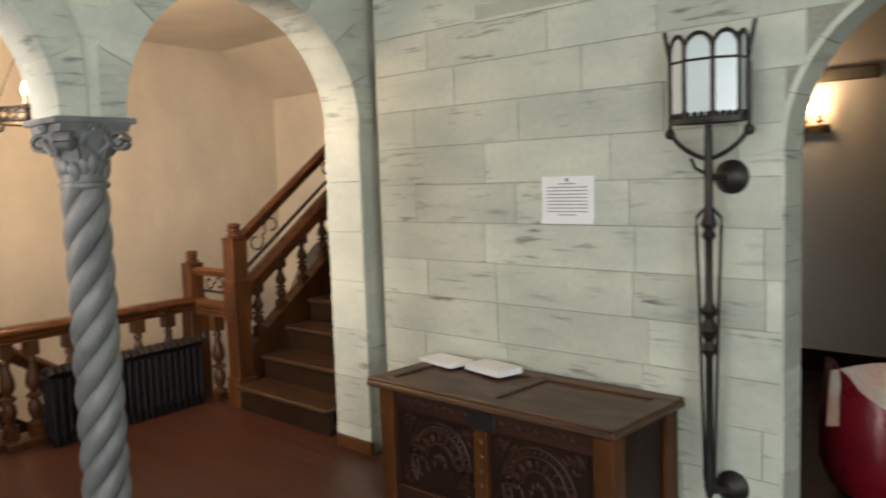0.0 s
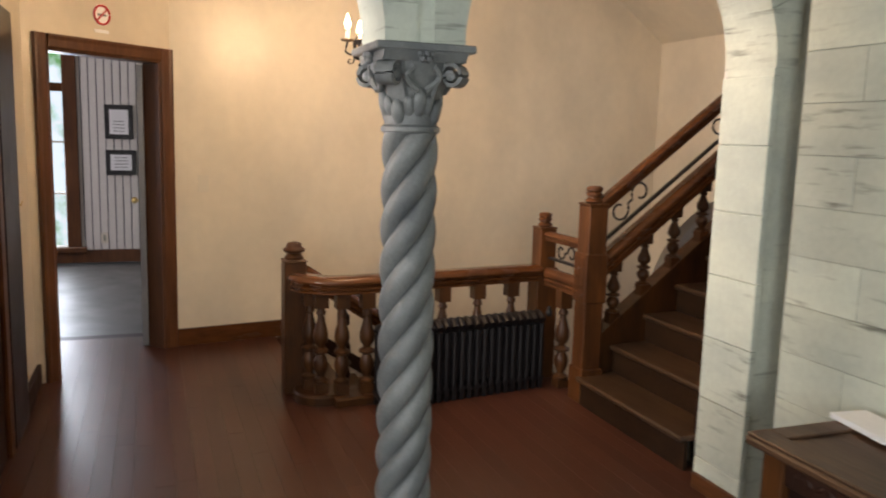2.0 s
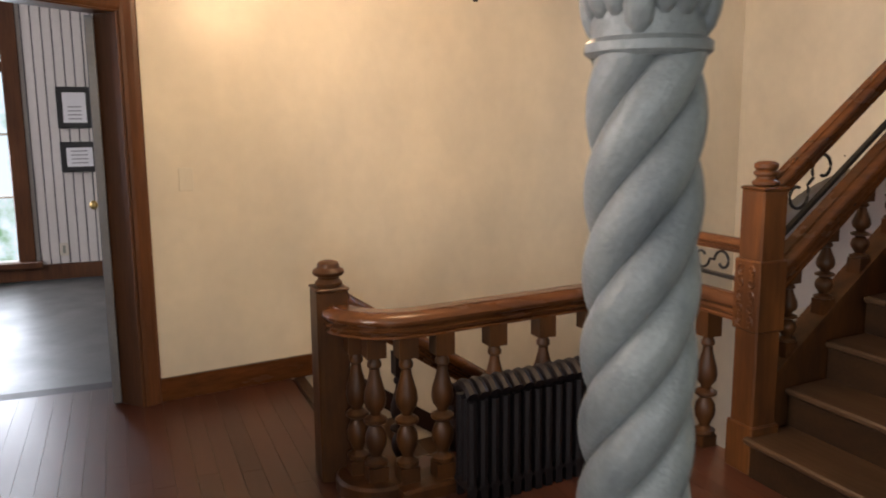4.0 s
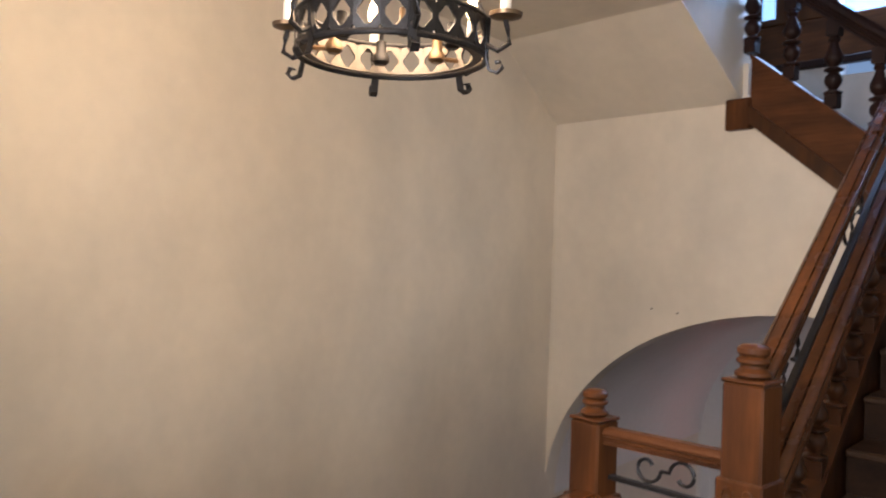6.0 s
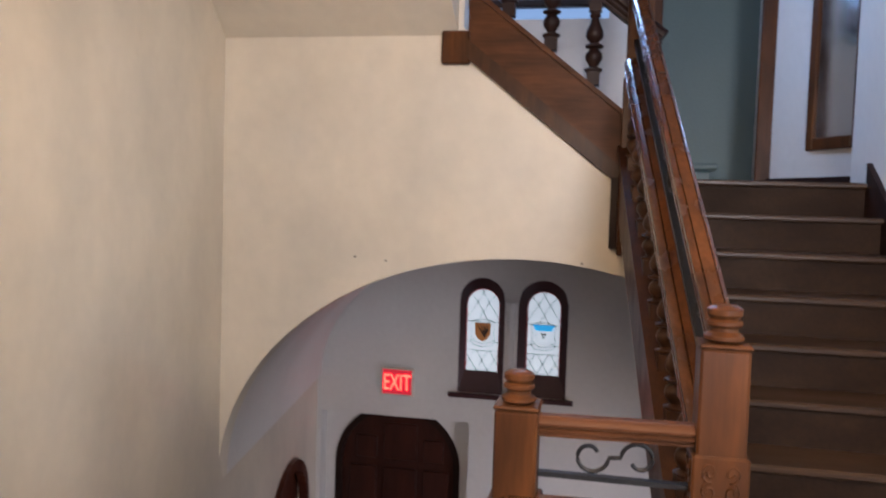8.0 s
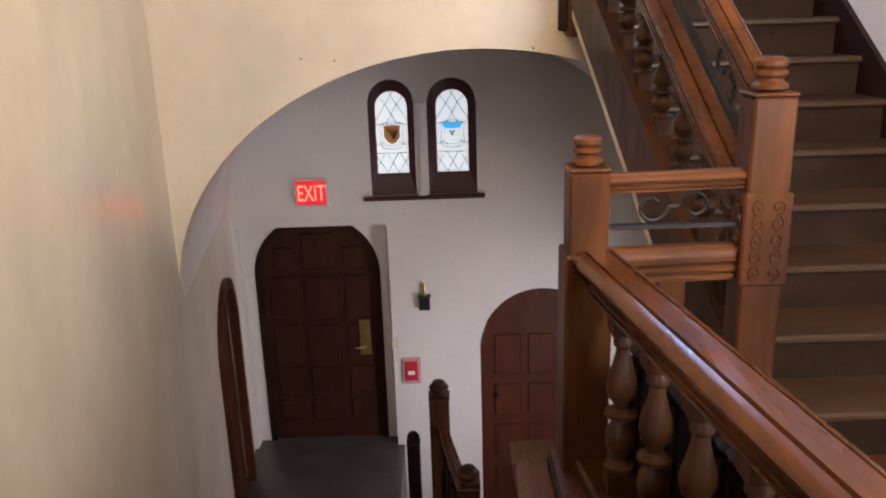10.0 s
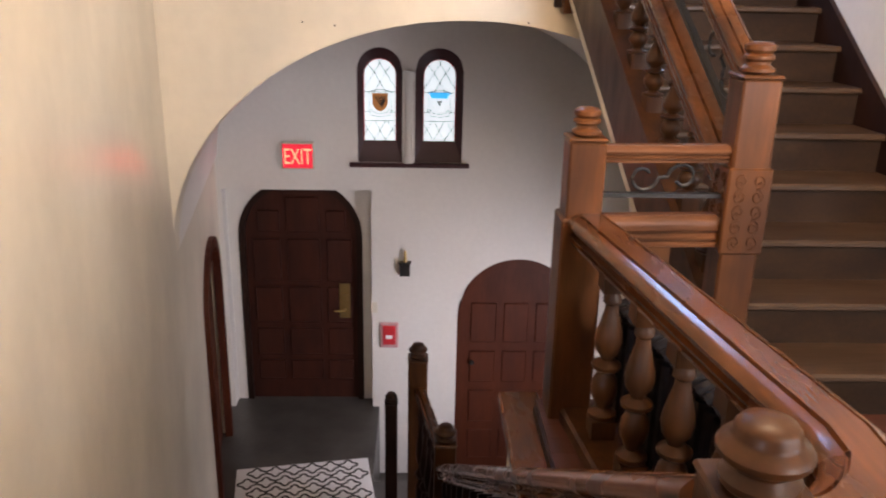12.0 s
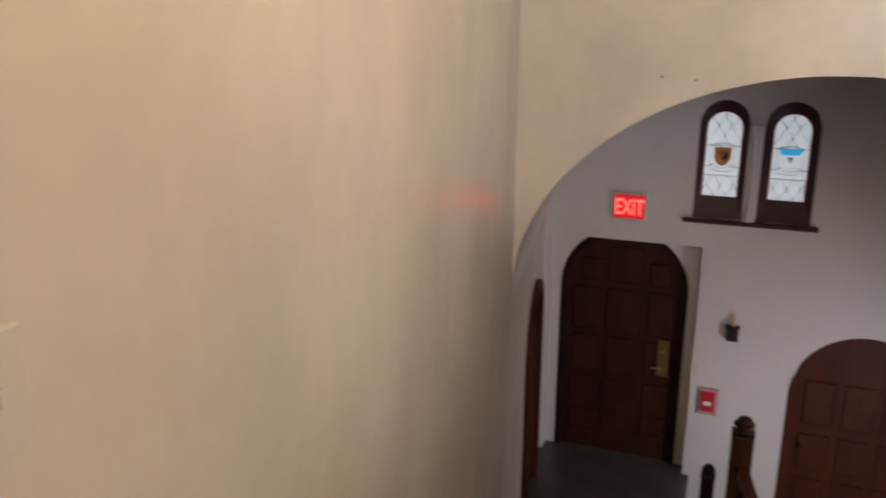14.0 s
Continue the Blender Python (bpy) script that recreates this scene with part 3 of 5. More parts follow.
lathe(bm, [(0.16, -0.01), (0.16, 0.045), (0.15, 0.056), (0.1, 0.056)], 28, at(-5.09, 1.47))
piece("base_rail", bm, OAK_AGED_SHADED, ab, smooth=True)
for x, y in [(-5.12, 1.405), (-5.03, 1.45), (-4.985, 1.56)] + [(ab_x(1.70 + 0.235 * i, 0.02), 1.70 + 0.235 * i) for i in range(5)]:
    baluster(ab, x, y, 0.05, 0.628, OAK_AGED_SHADED, fat=1.05, base=0.06, top=0.09)

piece("ledge", block(-5.38, -5.23, 1.46, 3.09, -0.09, -0.045, 0.008), OAK_Y, ab)
piece("fascia", block(-5.34, -5.27, 1.47, 3.04, -0.4, -0.09), CREAM, ab, "cream plaster edge below the ledge")

# short balustrade B to C
bc = empty("balustrade", (-4.91, 2.88, 0), "short oak balustrade with iron scrolls between two newels", "balustrade")
for z, k in ((0.9, 0.55), (0.65, 1.1)):
    piece("rail", sweep(bmesh.new(), [(-5.112, 2.888, z), (-4.705, 2.912, z)], scaled(RAIL, 0.62, k)), OAK_X, bc, smooth=True)
piece("iron_bar", block(-5.115, -4.70, 2.888, 2.912, 0.755, 0.769), IRON, bc)


def scroll(bm, m, s=1.0, r=0.006):
    """An S of two spirals, in the xz plane."""
    pts = []
    for i in range(25):
        a = i / 24 * 3.6 * math.pi / 2
        q = 0.042 * s * (0.45 + 0.55 * i / 24)
        pts.append((-0.055 * s + q * math.cos(a + 0.6), 0, q * math.sin(a + 0.6)))
    other = [(-x, 0, -z) for x, _, z in pts]
    path_ = pts + other[::-1]
    tube(bm, [m @ Vector(p) for p in path_], r, 6)


bm = bmesh.new()
scroll(bm, at(-4.91, 2.9, 0.82), 1.15)
piece("iron_scroll", bm, IRON, bc, smooth=True)
baluster(bc, -4.91, 2.9, -0.02, 0.6, OAK_AGED_SHADED)
piece("base_rail", block(-5.12, -4.72, 2.81, 2.95, -0.14, -0.01, 0.01), OAK_X, bc)

# sloped balustrade up the flight
up = empty("balustrade", (-4.65, 3.9, 1.0), "oak stair balustrade with double rail, iron scrolls and turned balusters", "balustrade")
SKEWED.add(up.name)


def line_up(d, y0=2.95, y1=4.93):
    return [(-4.65, y0, nose(y0) + d), (-4.65, y1, nose(y1) + d)]


piece("handrail", sweep(bmesh.new(), line_up(0.872), scaled(RAIL, 0.62, 0.75)), OAK_Y, up, smooth=True)
piece("iron_bar", sweep(bmesh.new(), line_up(0.645), [(-0.012, -0.008), (0.012, -0.008), (0.012, 0.008), (-0.012, 0.008)]), IRON, up)
piece("lower_rail", sweep(bmesh.new(), line_up(0.515), scaled(RAIL, 0.9, 1.1)), OAK_Y, up, smooth=True)
ang = math.degrees(math.atan(slope))
for y in (3.16, 3.86, 4.56):
    bm = bmesh.new()
    scroll(bm, pose(-4.65, y, nose(y) + 0.745, 0, 0, 90) @ pose(0, 0, 0, 0, -ang, 0), 1.6, 0.007)
    piece("iron_scroll", bm, IRON, up, smooth=True)
for i in range(9):
    y = 3.08 + RUN * 0.93 * i
    baluster(up, -4.655, y, nose(y) + 0.115, nose(y) + 0.47, OAK_AGED_SHADED, 0.066, 0.07, slope, fat=0.98, base=0.045)

# second flight, over the arch
upper = empty("staircase", (-5.4, 5.1, 2.0), "oak upper flight turning over the arch with turned balusters", "staircase", kind="structure")
S2 = 0.80


def flight2(x):
    return 1.61 + (-4.92 - x) * S2


def sloped2(lo_, hi_, x0, x1, y, d):
    return prism(bmesh.new(), [(x0, flight2(x0) + lo_), (x1, flight2(x1) + lo_), (x1, flight2(x1) + hi_), (x0, flight2(x0) + hi_)], d, at(0, y))


piece("string", sloped2(0.09, 0.36, -5.72, -4.72, ARCH_Y - 0.03, 0.06), OAK_X, upper)
piece("string_moulding", sloped2(0.0, 0.10, -5.72, -4.72, ARCH_Y - 0.05, 0.09), OAK_AGED_SHADED, upper)
piece("string_moulding", sloped2(0.36, 0.39, -5.72, -4.72, ARCH_Y - 0.05, 0.10), OAK_X, upper)
piece("bracket", block(-5.86, -5.71, ARCH_Y - 0.05, ARCH_Y + 0.05, 2.22, 2.396, 0.008), OAK, upper)
for i in range(6):
    x, z = -4.95 - 0.22 * i, LAND + 0.176 * (i + 1)
    piece("tread", block(x - 0.24, x + 0.03, ARCH_Y + 0.03, 6.3, z - 0.03, z, 0.006), TREAD, upper)
    piece("riser", block(x, x + 0.015, ARCH_Y + 0.03, 6.3, z - 0.176, z - 0.03), TREAD, upper)
for i in range(4):
    x = -5.06 - 0.225 * i
    baluster(upper, x, ARCH_Y, flight2(x) + 0.39, flight2(x) + 0.85, DARKOAK, 0.065, 0.08)
piece("lower_rail", sweep(bmesh.new(), [(-4.72, ARCH_Y, flight2(-4.72) + 0.9), (-5.95, ARCH_Y, flight2(-5.95) + 0.9)], scaled(RAIL, 0.7, 1.0)), DARKOAK, upper, smooth=True)
piece("handrail", sweep(bmesh.new(), [(-4.72, ARCH_Y, flight2(-4.72) + 1.15), (-5.95, ARCH_Y, flight2(-5.95) + 1.15)], scaled(RAIL, 0.6, 0.75)), DARKOAK, upper, smooth=True)
piece("drop_post", block(-4.945, -4.905, ARCH_Y - 0.055, ARCH_Y - 0.01, 1.27, 1.64, 0.004), DARKOAK, upper)

# nails left in the plaster over the arch
for x, z in ((-6.324, 1.166), (-6.146, 1.151), (-5.077, 1.183)):
    bm = bmesh.new()
    lathe(bm, [(0.003, 0), (0.003, 0.012), (0.0055, 0.013), (0.0045, 0.016)], 8, pose(x, ARCH_Y, z, 90, 0, 0))
    thing("nail", bm, IRON, "small dark nail stuck in cream plaster", "nail", "nails over the arch")

# descending rail and the posts at its foot
N1 = (-5.478, 5.128)
newel(*N1, LOW, -1.55, 0.145, finial_a, "dark oak newel post at the foot of the stairs", mat=OAK_AGED_SHADED, size=1.2)
newel(-5.664, 6.163, LOW, -1.445, 0.155, finial_a, "tall dark oak newel post at the foot of the stairs", mat=OAK_AGED_SHADED, size=1.2)
newel(-5.876, 6.148, LOW, -1.83, 0.1, finial_a, "slim dark turned post at the foot of the stairs", mat=DARKOAK, size=0.8)
dn = empty("balustrade", (-5.4, 3.4, -0.7), "oak balustrade descending beside the stairs", "balustrade")
piece("handrail", sweep(bmesh.new(), [(-5.262, 1.39, 0.70), (-5.49, 5.08, -1.745)], scaled(RAIL, 0.9, 1.0)), OAK_Y, dn, smooth=True)
for i in range(1, 15):
    k = i / 15
    x, y, z = -5.262 - 0.228 * k, 1.39 + 3.69 * k, 0.70 - 2.445 * k
    baluster(dn, x, y, z - 0.64, z - 0.085, DARKOAK, 0.06, 0.08, -0.65)
lr = empty("balustrade", (-5.6, 6.0, LOW), "short dark oak balustrade on the vestibule floor", "balustrade")
piece("handrail", sweep(bmesh.new(), [(-5.49, 5.18, -1.70), (-5.65, 6.11, -1.70)], scaled(RAIL, 0.7, 0.9)), OAK_Y, lr, smooth=True)
for i in range(5):
    baluster(lr, -5.505 - 0.031 * i, 5.29 + 0.18 * i, LOW, -1.74, DARKOAK, 0.06, 0.08)

# column of the arcade
COL = (-3.36, 1.41)
column = empty("twisted_column", (*COL, 0), "grey cast-stone twisted column with leafy scrolled capital", "column")
bm = bmesh.new()
seg, levels = 64, 110
rings = []
for k in range(levels + 1):
    t = k / levels
    z = 0.05 + 1.46 * t
    base_r = 0.098 - 0.006 * t
    ring = []
    for i in range(seg):
        a = 2 * math.pi * (i / seg + 2.7 * t)
        w = abs(math.sin(4 * math.pi * i / seg))
        r = base_r * (0.76 + 0.28 * w ** 0.6)
        ring.append(bm.verts.new((r * math.cos(a), r * math.sin(a), z)))
    rings.append(ring)
for a, b in zip(rings, rings[1:]):
    for i in range(seg):
        bm.faces.new((a[i], a[(i + 1) % seg], b[(i + 1) % seg], b[i]))
shaft = part("shaft", bm, CAST, column, smooth=True)
bm = bmesh.new()
lathe(bm, [(0.135, 0.0), (0.144, 0.006), (0.146, 0.016), (0.138, 0.026), (0.122, 0.03), (0.116, 0.036), (0.122, 0.042), (0.124, 0.052), (0.112, 0.06), (0.1, 0.066), (0.092, 0.075)], 40)
part("base", bm, CAST, column, smooth=True)
bm = bmesh.new()
lathe(bm, [(0.09, 1.50), (0.1, 1.508), (0.1, 1.522), (0.09, 1.53), (0.09, 1.60), (0.095, 1.63), (0.112, 1.67), (0.135, 1.71), (0.14, 1.735)], 40)
part("bell", bm, CAST, column, smooth=True)
bm = bmesh.new()
prism(bm, [(-0.14, 1.73), (0.14, 1.73), (0.158, 1.755), (0.163, 1.785), (-0.163, 1.785), (-0.158, 1.755)], 0.28, at(0, -0.14))
box(bm, -0.166, 0.166, -0.166, 0.166, 1.76, 1.785, 0.004)
part("abacus", bm, CAST, column)
for i in range(4):
    a = 45 + 90 * i
    m = pose(0, 0, 0, 0, 0, a)
    bm = bmesh.new()
    # volute: a spiral at each corner
    pts = []
    for j in range(34):
        u = j / 33
        th = -0.6 + u * 4.2 * math.pi / 1.6
        q = 0.042 * (1 - 0.78 * u)
        pts.append(m @ Vector((0.158 + q * math.sin(th), 0, 1.688 + q * math.cos(th))))
    stem = [m @ Vector((0.092 + 0.05 * (j / 6), 0, 1.62 + 0.11 * math.sin(j / 6 * 1.4))) for j in range(6)]
    sweep(bm, stem + pts, [(-0.03, -0.008), (0.03, -0.008), (0.034, 0.004), (-0.034, 0.004)])
    part("volute", bm, CAST, column, smooth=True)
    bm = bmesh.new()
    lathe(bm, [(0.006, -0.036), (0.016, -0.03), (0.016, 0.03), (0.006, 0.036)], 12, m @ pose(0.158, 0, 1.688, 90, 0, 0))
    part("volute_eye", bm, CAST, column, smooth=True)
    # leaves at the neck and a flower in the middle of each side
    for da, z, s in ((0, 1.57, 1.0), (-24, 1.59, 0.8), (24, 1.59, 0.8), (45, 1.60, 1.1)):
        bm = bmesh.new()
        r = bmesh.ops.create_icosphere(bm, subdivisions=2, radius=1)
        bmesh.ops.scale(bm, vec=(0.016 * s, 0.024 * s, 0.045 * s), verts=bm.verts)
        bmesh.ops.transform(bm, matrix=pose(0, 0, 0, 0, 0, a + da) @ pose(0.093, 0, z, 0, 14, 0), verts=bm.verts)
        part("leaf", bm, CAST, column, smooth=True)
    mid = pose(0, 0, 0, 0, 0, a + 45)
    bm = bmesh.new()
    for j in range(6):
        b = 2 * math.pi * j / 6
        bmesh.ops.create_icosphere(bm, subdivisions=1, radius=0.014, matrix=mid @ Matrix.Translation((0.15, 0.02 * math.cos(b), 1.752 + 0.02 * math.sin(b))))
    bmesh.ops.create_icosphere(bm, subdivisions=1, radius=0.012, matrix=mid @ Matrix.Translation((0.158, 0, 1.752)))
    part("flower", bm, CAST, column, smooth=True)
    bm = bmesh.new()
    for sgn in (-1, 1):
        pts = [mid @ Vector((0.112 + 0.02 * u, sgn * (0.012 + 0.045 * math.sin(u * 2.6)), 1.64 + 0.075 * u)) for u in [k / 10 for k in range(11)]]
        sweep(bm, pts, ring_section(0.011, 6))
    part("stalk", bm, CAST, column, smooth=True)

# stone blocks of the arch jamb, the corner and the stone wall
rng = random.Random(4)
bm = bmesh.new()
z = 0.0
zz = [0.0, 0.14]
while zz[-1] < 3.0:
    zz.append(zz[-1] + 0.27)
for z0, z1 in zip(zz, zz[1:]):
    if z1 > SPR + 0.02:
        z1 = SPR
    if z1 - z0 < 0.03:
        break
    part("stone_block", block(AX0 - 0.004, AX1 + 0.003, C1 + RAD - 0.012, C1 + RAD + 0.02, z0 + 0.002, z1 - 0.002, 0.003), STONE, arcade)
# chamfered corner strip
for z0, z1 in zip(zz, zz[1:]):
    bm = bmesh.new()
    prism(bm, [(-3.20, 2.765), (-3.066, 2.805), (-3.066, 2.86), (-3.20, 2.86)], z1 - z0 - 0.003, Matrix.Translation((0, 0, z1 - 0.0015)) @ pose(0, 0, 0, -90, 0, 0) @ Matrix.Scale(-1, 4, (0, 0, 1)))
    part("stone_block", bm, STONE, arcade)
# wedge stones round the arches
for c in (C1, C0):
    for i in range(9):
        a0, a1 = math.pi * (i + 0.012) / 9, math.pi * (i + 0.988) / 9
        bm = bmesh.new()
        pts = [(c + (RAD - 0.004) * math.cos(a0 + (a1 - a0) * k / 4), SPR + (RAD - 0.004) * math.sin(a0 + (a1 - a0) * k / 4)) for k in range(5)]
        out = [(c + (RAD + 0.2) * math.cos(a), SPR + (RAD + 0.2) * math.sin(a)) for a in (a1, a0)]
        out = [(min(max(y, c - RAD - 0.1), c + RAD + 0.1), z) for y, z in out]
        prism(bm, pts + out, AX1 - AX0 + 0.006, Matrix.Translation((AX1 + 0.004, 0, 0)) @ pose(0, 0, 0, 0, 0, 90))
        part("stone_block", bm, STONE, arcade)
structure("baseboard", block(-3.49, -3.19, C1 + RAD - 0.035, C1 + RAD - 0.012, 0, 0.07, 0.004), OAK_X, "low wooden baseboard at the arch pier", "baseboard")
# courses of the stone wall
course = 0.183
row = 0
z = 0.0
while z < 3.05:
    x = -3.064
    first = True
    while x < 2.4:
        w = rng.uniform(0.42, 0.78) * (0.6 if first and row % 2 else 1.0)
        first = False
        x1 = min(x + w, 2.45)
        mid, zm = (x + x1) / 2, z + course / 2
        top_z = z + course
        # keep the arch open
        cut0, cut1 = -1.02, 0.10
        zt = 1.55
        spans = [(x, x1)]
        if z < zt + 0.56:
            if top_z <= zt + 0.02:
                half_w = 0.56
            else:
                half_w = 0.56 * math.sqrt(max(0.0, 1 - (max(z - zt, 0) / 0.56) ** 2))
            a, b = -0.46 - half_w, -0.46 + half_w
            spans = [(s, e) for s, e in ((x, min(x1, a)), (max(x, b), x1)) if e - s > 0.03]
        for s, e in spans:
            part("stone_block", block(s + 0.0015, e - 0.0015, STONE_Y - rng.uniform(0, 0.003), STONE_Y + 0.03, z + 0.001, top_z - 0.001, 0.0015), STONE, stone_wall)
        x = x1
    z += course
    row += 1

# reveal stones of the arched way
for k in range(8):
    z0, z1 = 1.55 * k / 8, 1.55 * (k + 1) / 8
    for xa, xb in ((-1.03, -1.014), (0.094, 0.11)):
        part("stone_block", block(xa, xb, STONE_Y + 0.001, STONE_Y + 0.17, z0 + 0.001, z1 - 0.001, 0.0015), STONE, stone_wall)
for k in range(9):
    a0, a1 = math.pi * (k + 0.01) / 9, math.pi * (k + 0.99) / 9
    bm = bmesh.new()
    arc = [a0 + (a1 - a0) * q / 4 for q in range(5)]
    prism(bm, [(-0.46 + 0.554 * math.cos(a), 1.55 + 0.554 * math.sin(a)) for a in arc] + [(-0.46 + 0.575 * math.cos(a), 1.55 + 0.575 * math.sin(a)) for a in arc[::-1]], 0.168, at(0, STONE_Y + 0.001))
    part("stone_block", bm, STONE, stone_wall)

# ---- far room behind the angled doorway ----
far = structure("wall_far_room", block(-10.35, -10.22, -0.18, 4.0, 0, 3.0), INK, "white boarded wall with thin dark joints in the far room")
structure("wall_far_room", block(-10.35, -10.22, -3.0, -0.78, 0, 3.0), WHITE, "white boarded wall of the far room")
structure("wall_far_room", block(-10.35, -10.22, -0.78, -0.18, 2.4, 3.0), WHITE, "white wall over the far window")
structure("wall_far_room", block(-10.35, -10.22, -0.78, -0.18, 0, 0.18), WHITE, "white wall under the far window")
structure("wall_far_room", block(-10.3, -6.0, -3.1, -3.0, 0, 3.0), WHITE, "plain wall of the far room")
structure("wall_far_room", block(-10.3, -6.9, 3.0, 3.1, 0, 3.0), WHITE, "plain wall of the far room")
structure("ceiling", block(-10.4, -5.7, -3.1, 3.1, 2.95, 3.05), WHITE, "plain ceiling of the far room", "ceiling")
for i in range(24):
    y = -0.17 + 0.08 * i
    part("board", block(-10.222, -10.205, y, y + 0.069, 0.14, 2.9, 0.003), WHITE, far)
structure("baseboard", block(-10.205, -10.18, -3.0, 3.0, 0, 0.14, 0.004), TRIM, "dark wooden baseboard of the far room", "baseboard")

# floorboards of the hall, laid along the stair's cross direction
rng = random.Random(11)
count = 0
y = -1.3
while y < 2.88 and count < 290:
    x = -6.75 if y < 1.40 else -5.26
    while x < -0.6:
        w = rng.uniform(1.0, 2.1)
        x1 = min(x + w, -0.5)
        part("floorboard", block(x + 0.0004, x1 - 0.0004, y + 0.0004, y + 0.0846, -0.012, rng.uniform(-0.0004, 0.0), 0.0005), PLANK, floor)
        count += 1
        x = x1
    y += 0.085

# ---- front room: chest, papers, notice, torch lamp ----
CARVED = material("dark_carved_oak", (0.04, 0.016, 0.01), 0.5, dark=(0.014, 0.006, 0.004), scale=(7, 7, 7), amount=0.7, fine_amount=0.2, spec=0.2)
chest = empty("carved_chest", (-1.99, 2.55, 0), "dark carved oak blanket chest with panelled lid, against the stone wall", "chest")
CX0, CX1, CY0, CY1, CZ = -2.58, -1.40, 2.30, 2.775, 0.635
piece("body", block(CX0 + 0.02, CX1 - 0.02, CY0 + 0.03, CY1 - 0.01, 0.10, CZ - 0.04), DARKOAK, chest)
for x in (CX0, CX1 - 0.085):
    for y in (CY0, CY1 - 0.085):
        piece("corner_post", block(x, x + 0.085, y, y + 0.085, 0, CZ - 0.04, 0.006), OAK, chest)
lid = piece("lid", block(CX0 - 0.04, CX1 + 0.03, CY0 - 0.04, CY1 + 0.005, CZ - 0.04, CZ - 0.012, 0.008), LIDWOOD, chest)
bm = bmesh.new()
box(bm, CX0 - 0.035, CX1 + 0.025, CY0 - 0.035, CY0 + 0.045, CZ - 0.012, CZ, 0.004)
box(bm, CX0 - 0.035, CX1 + 0.025, CY1 - 0.075, CY1, CZ - 0.012, CZ, 0.004)
for k in (0, 2, 4):
    x = CX0 - 0.035 + (CX1 - CX0 - 0.02) * k / 4
    box(bm, x, x + 0.08, CY0 + 0.045, CY1 - 0.075, CZ - 0.012, CZ - 0.001, 0.004)
piece("lid_frame", bm, LIDWOOD, chest)
piece("top_rail", block(CX0 + 0.085, CX1 - 0.085, CY0 + 0.008, CY0 + 0.05, CZ - 0.13, CZ - 0.04, 0.005), CARVED, chest)
piece("bottom_rail", block(CX0 + 0.085, CX1 - 0.085, CY0 + 0.008, CY0 + 0.05, 0.08, 0.17, 0.005), CARVED, chest)
for k in range(1, 2):
    x = CX0 + 0.085 + (CX1 - CX0 - 0.17) * k / 2 - 0.05
    piece("stile", block(x, x + 0.07, CY0 + 0.006, CY0 + 0.05, 0.17, CZ - 0.13, 0.005), OAK, chest)
    for j in range(5):
        bm = bmesh.new()
        bmesh.ops.create_icosphere(bm, subdivisions=1, radius=0.02, matrix=Matrix.Translation((x + 0.035, CY0 + 0.006, 0.21 + 0.06 * j)) @ Matrix.Diagonal((1, 0.4, 1, 1)))
        piece("carved_leaf", bm, OAK, chest, smooth=True)
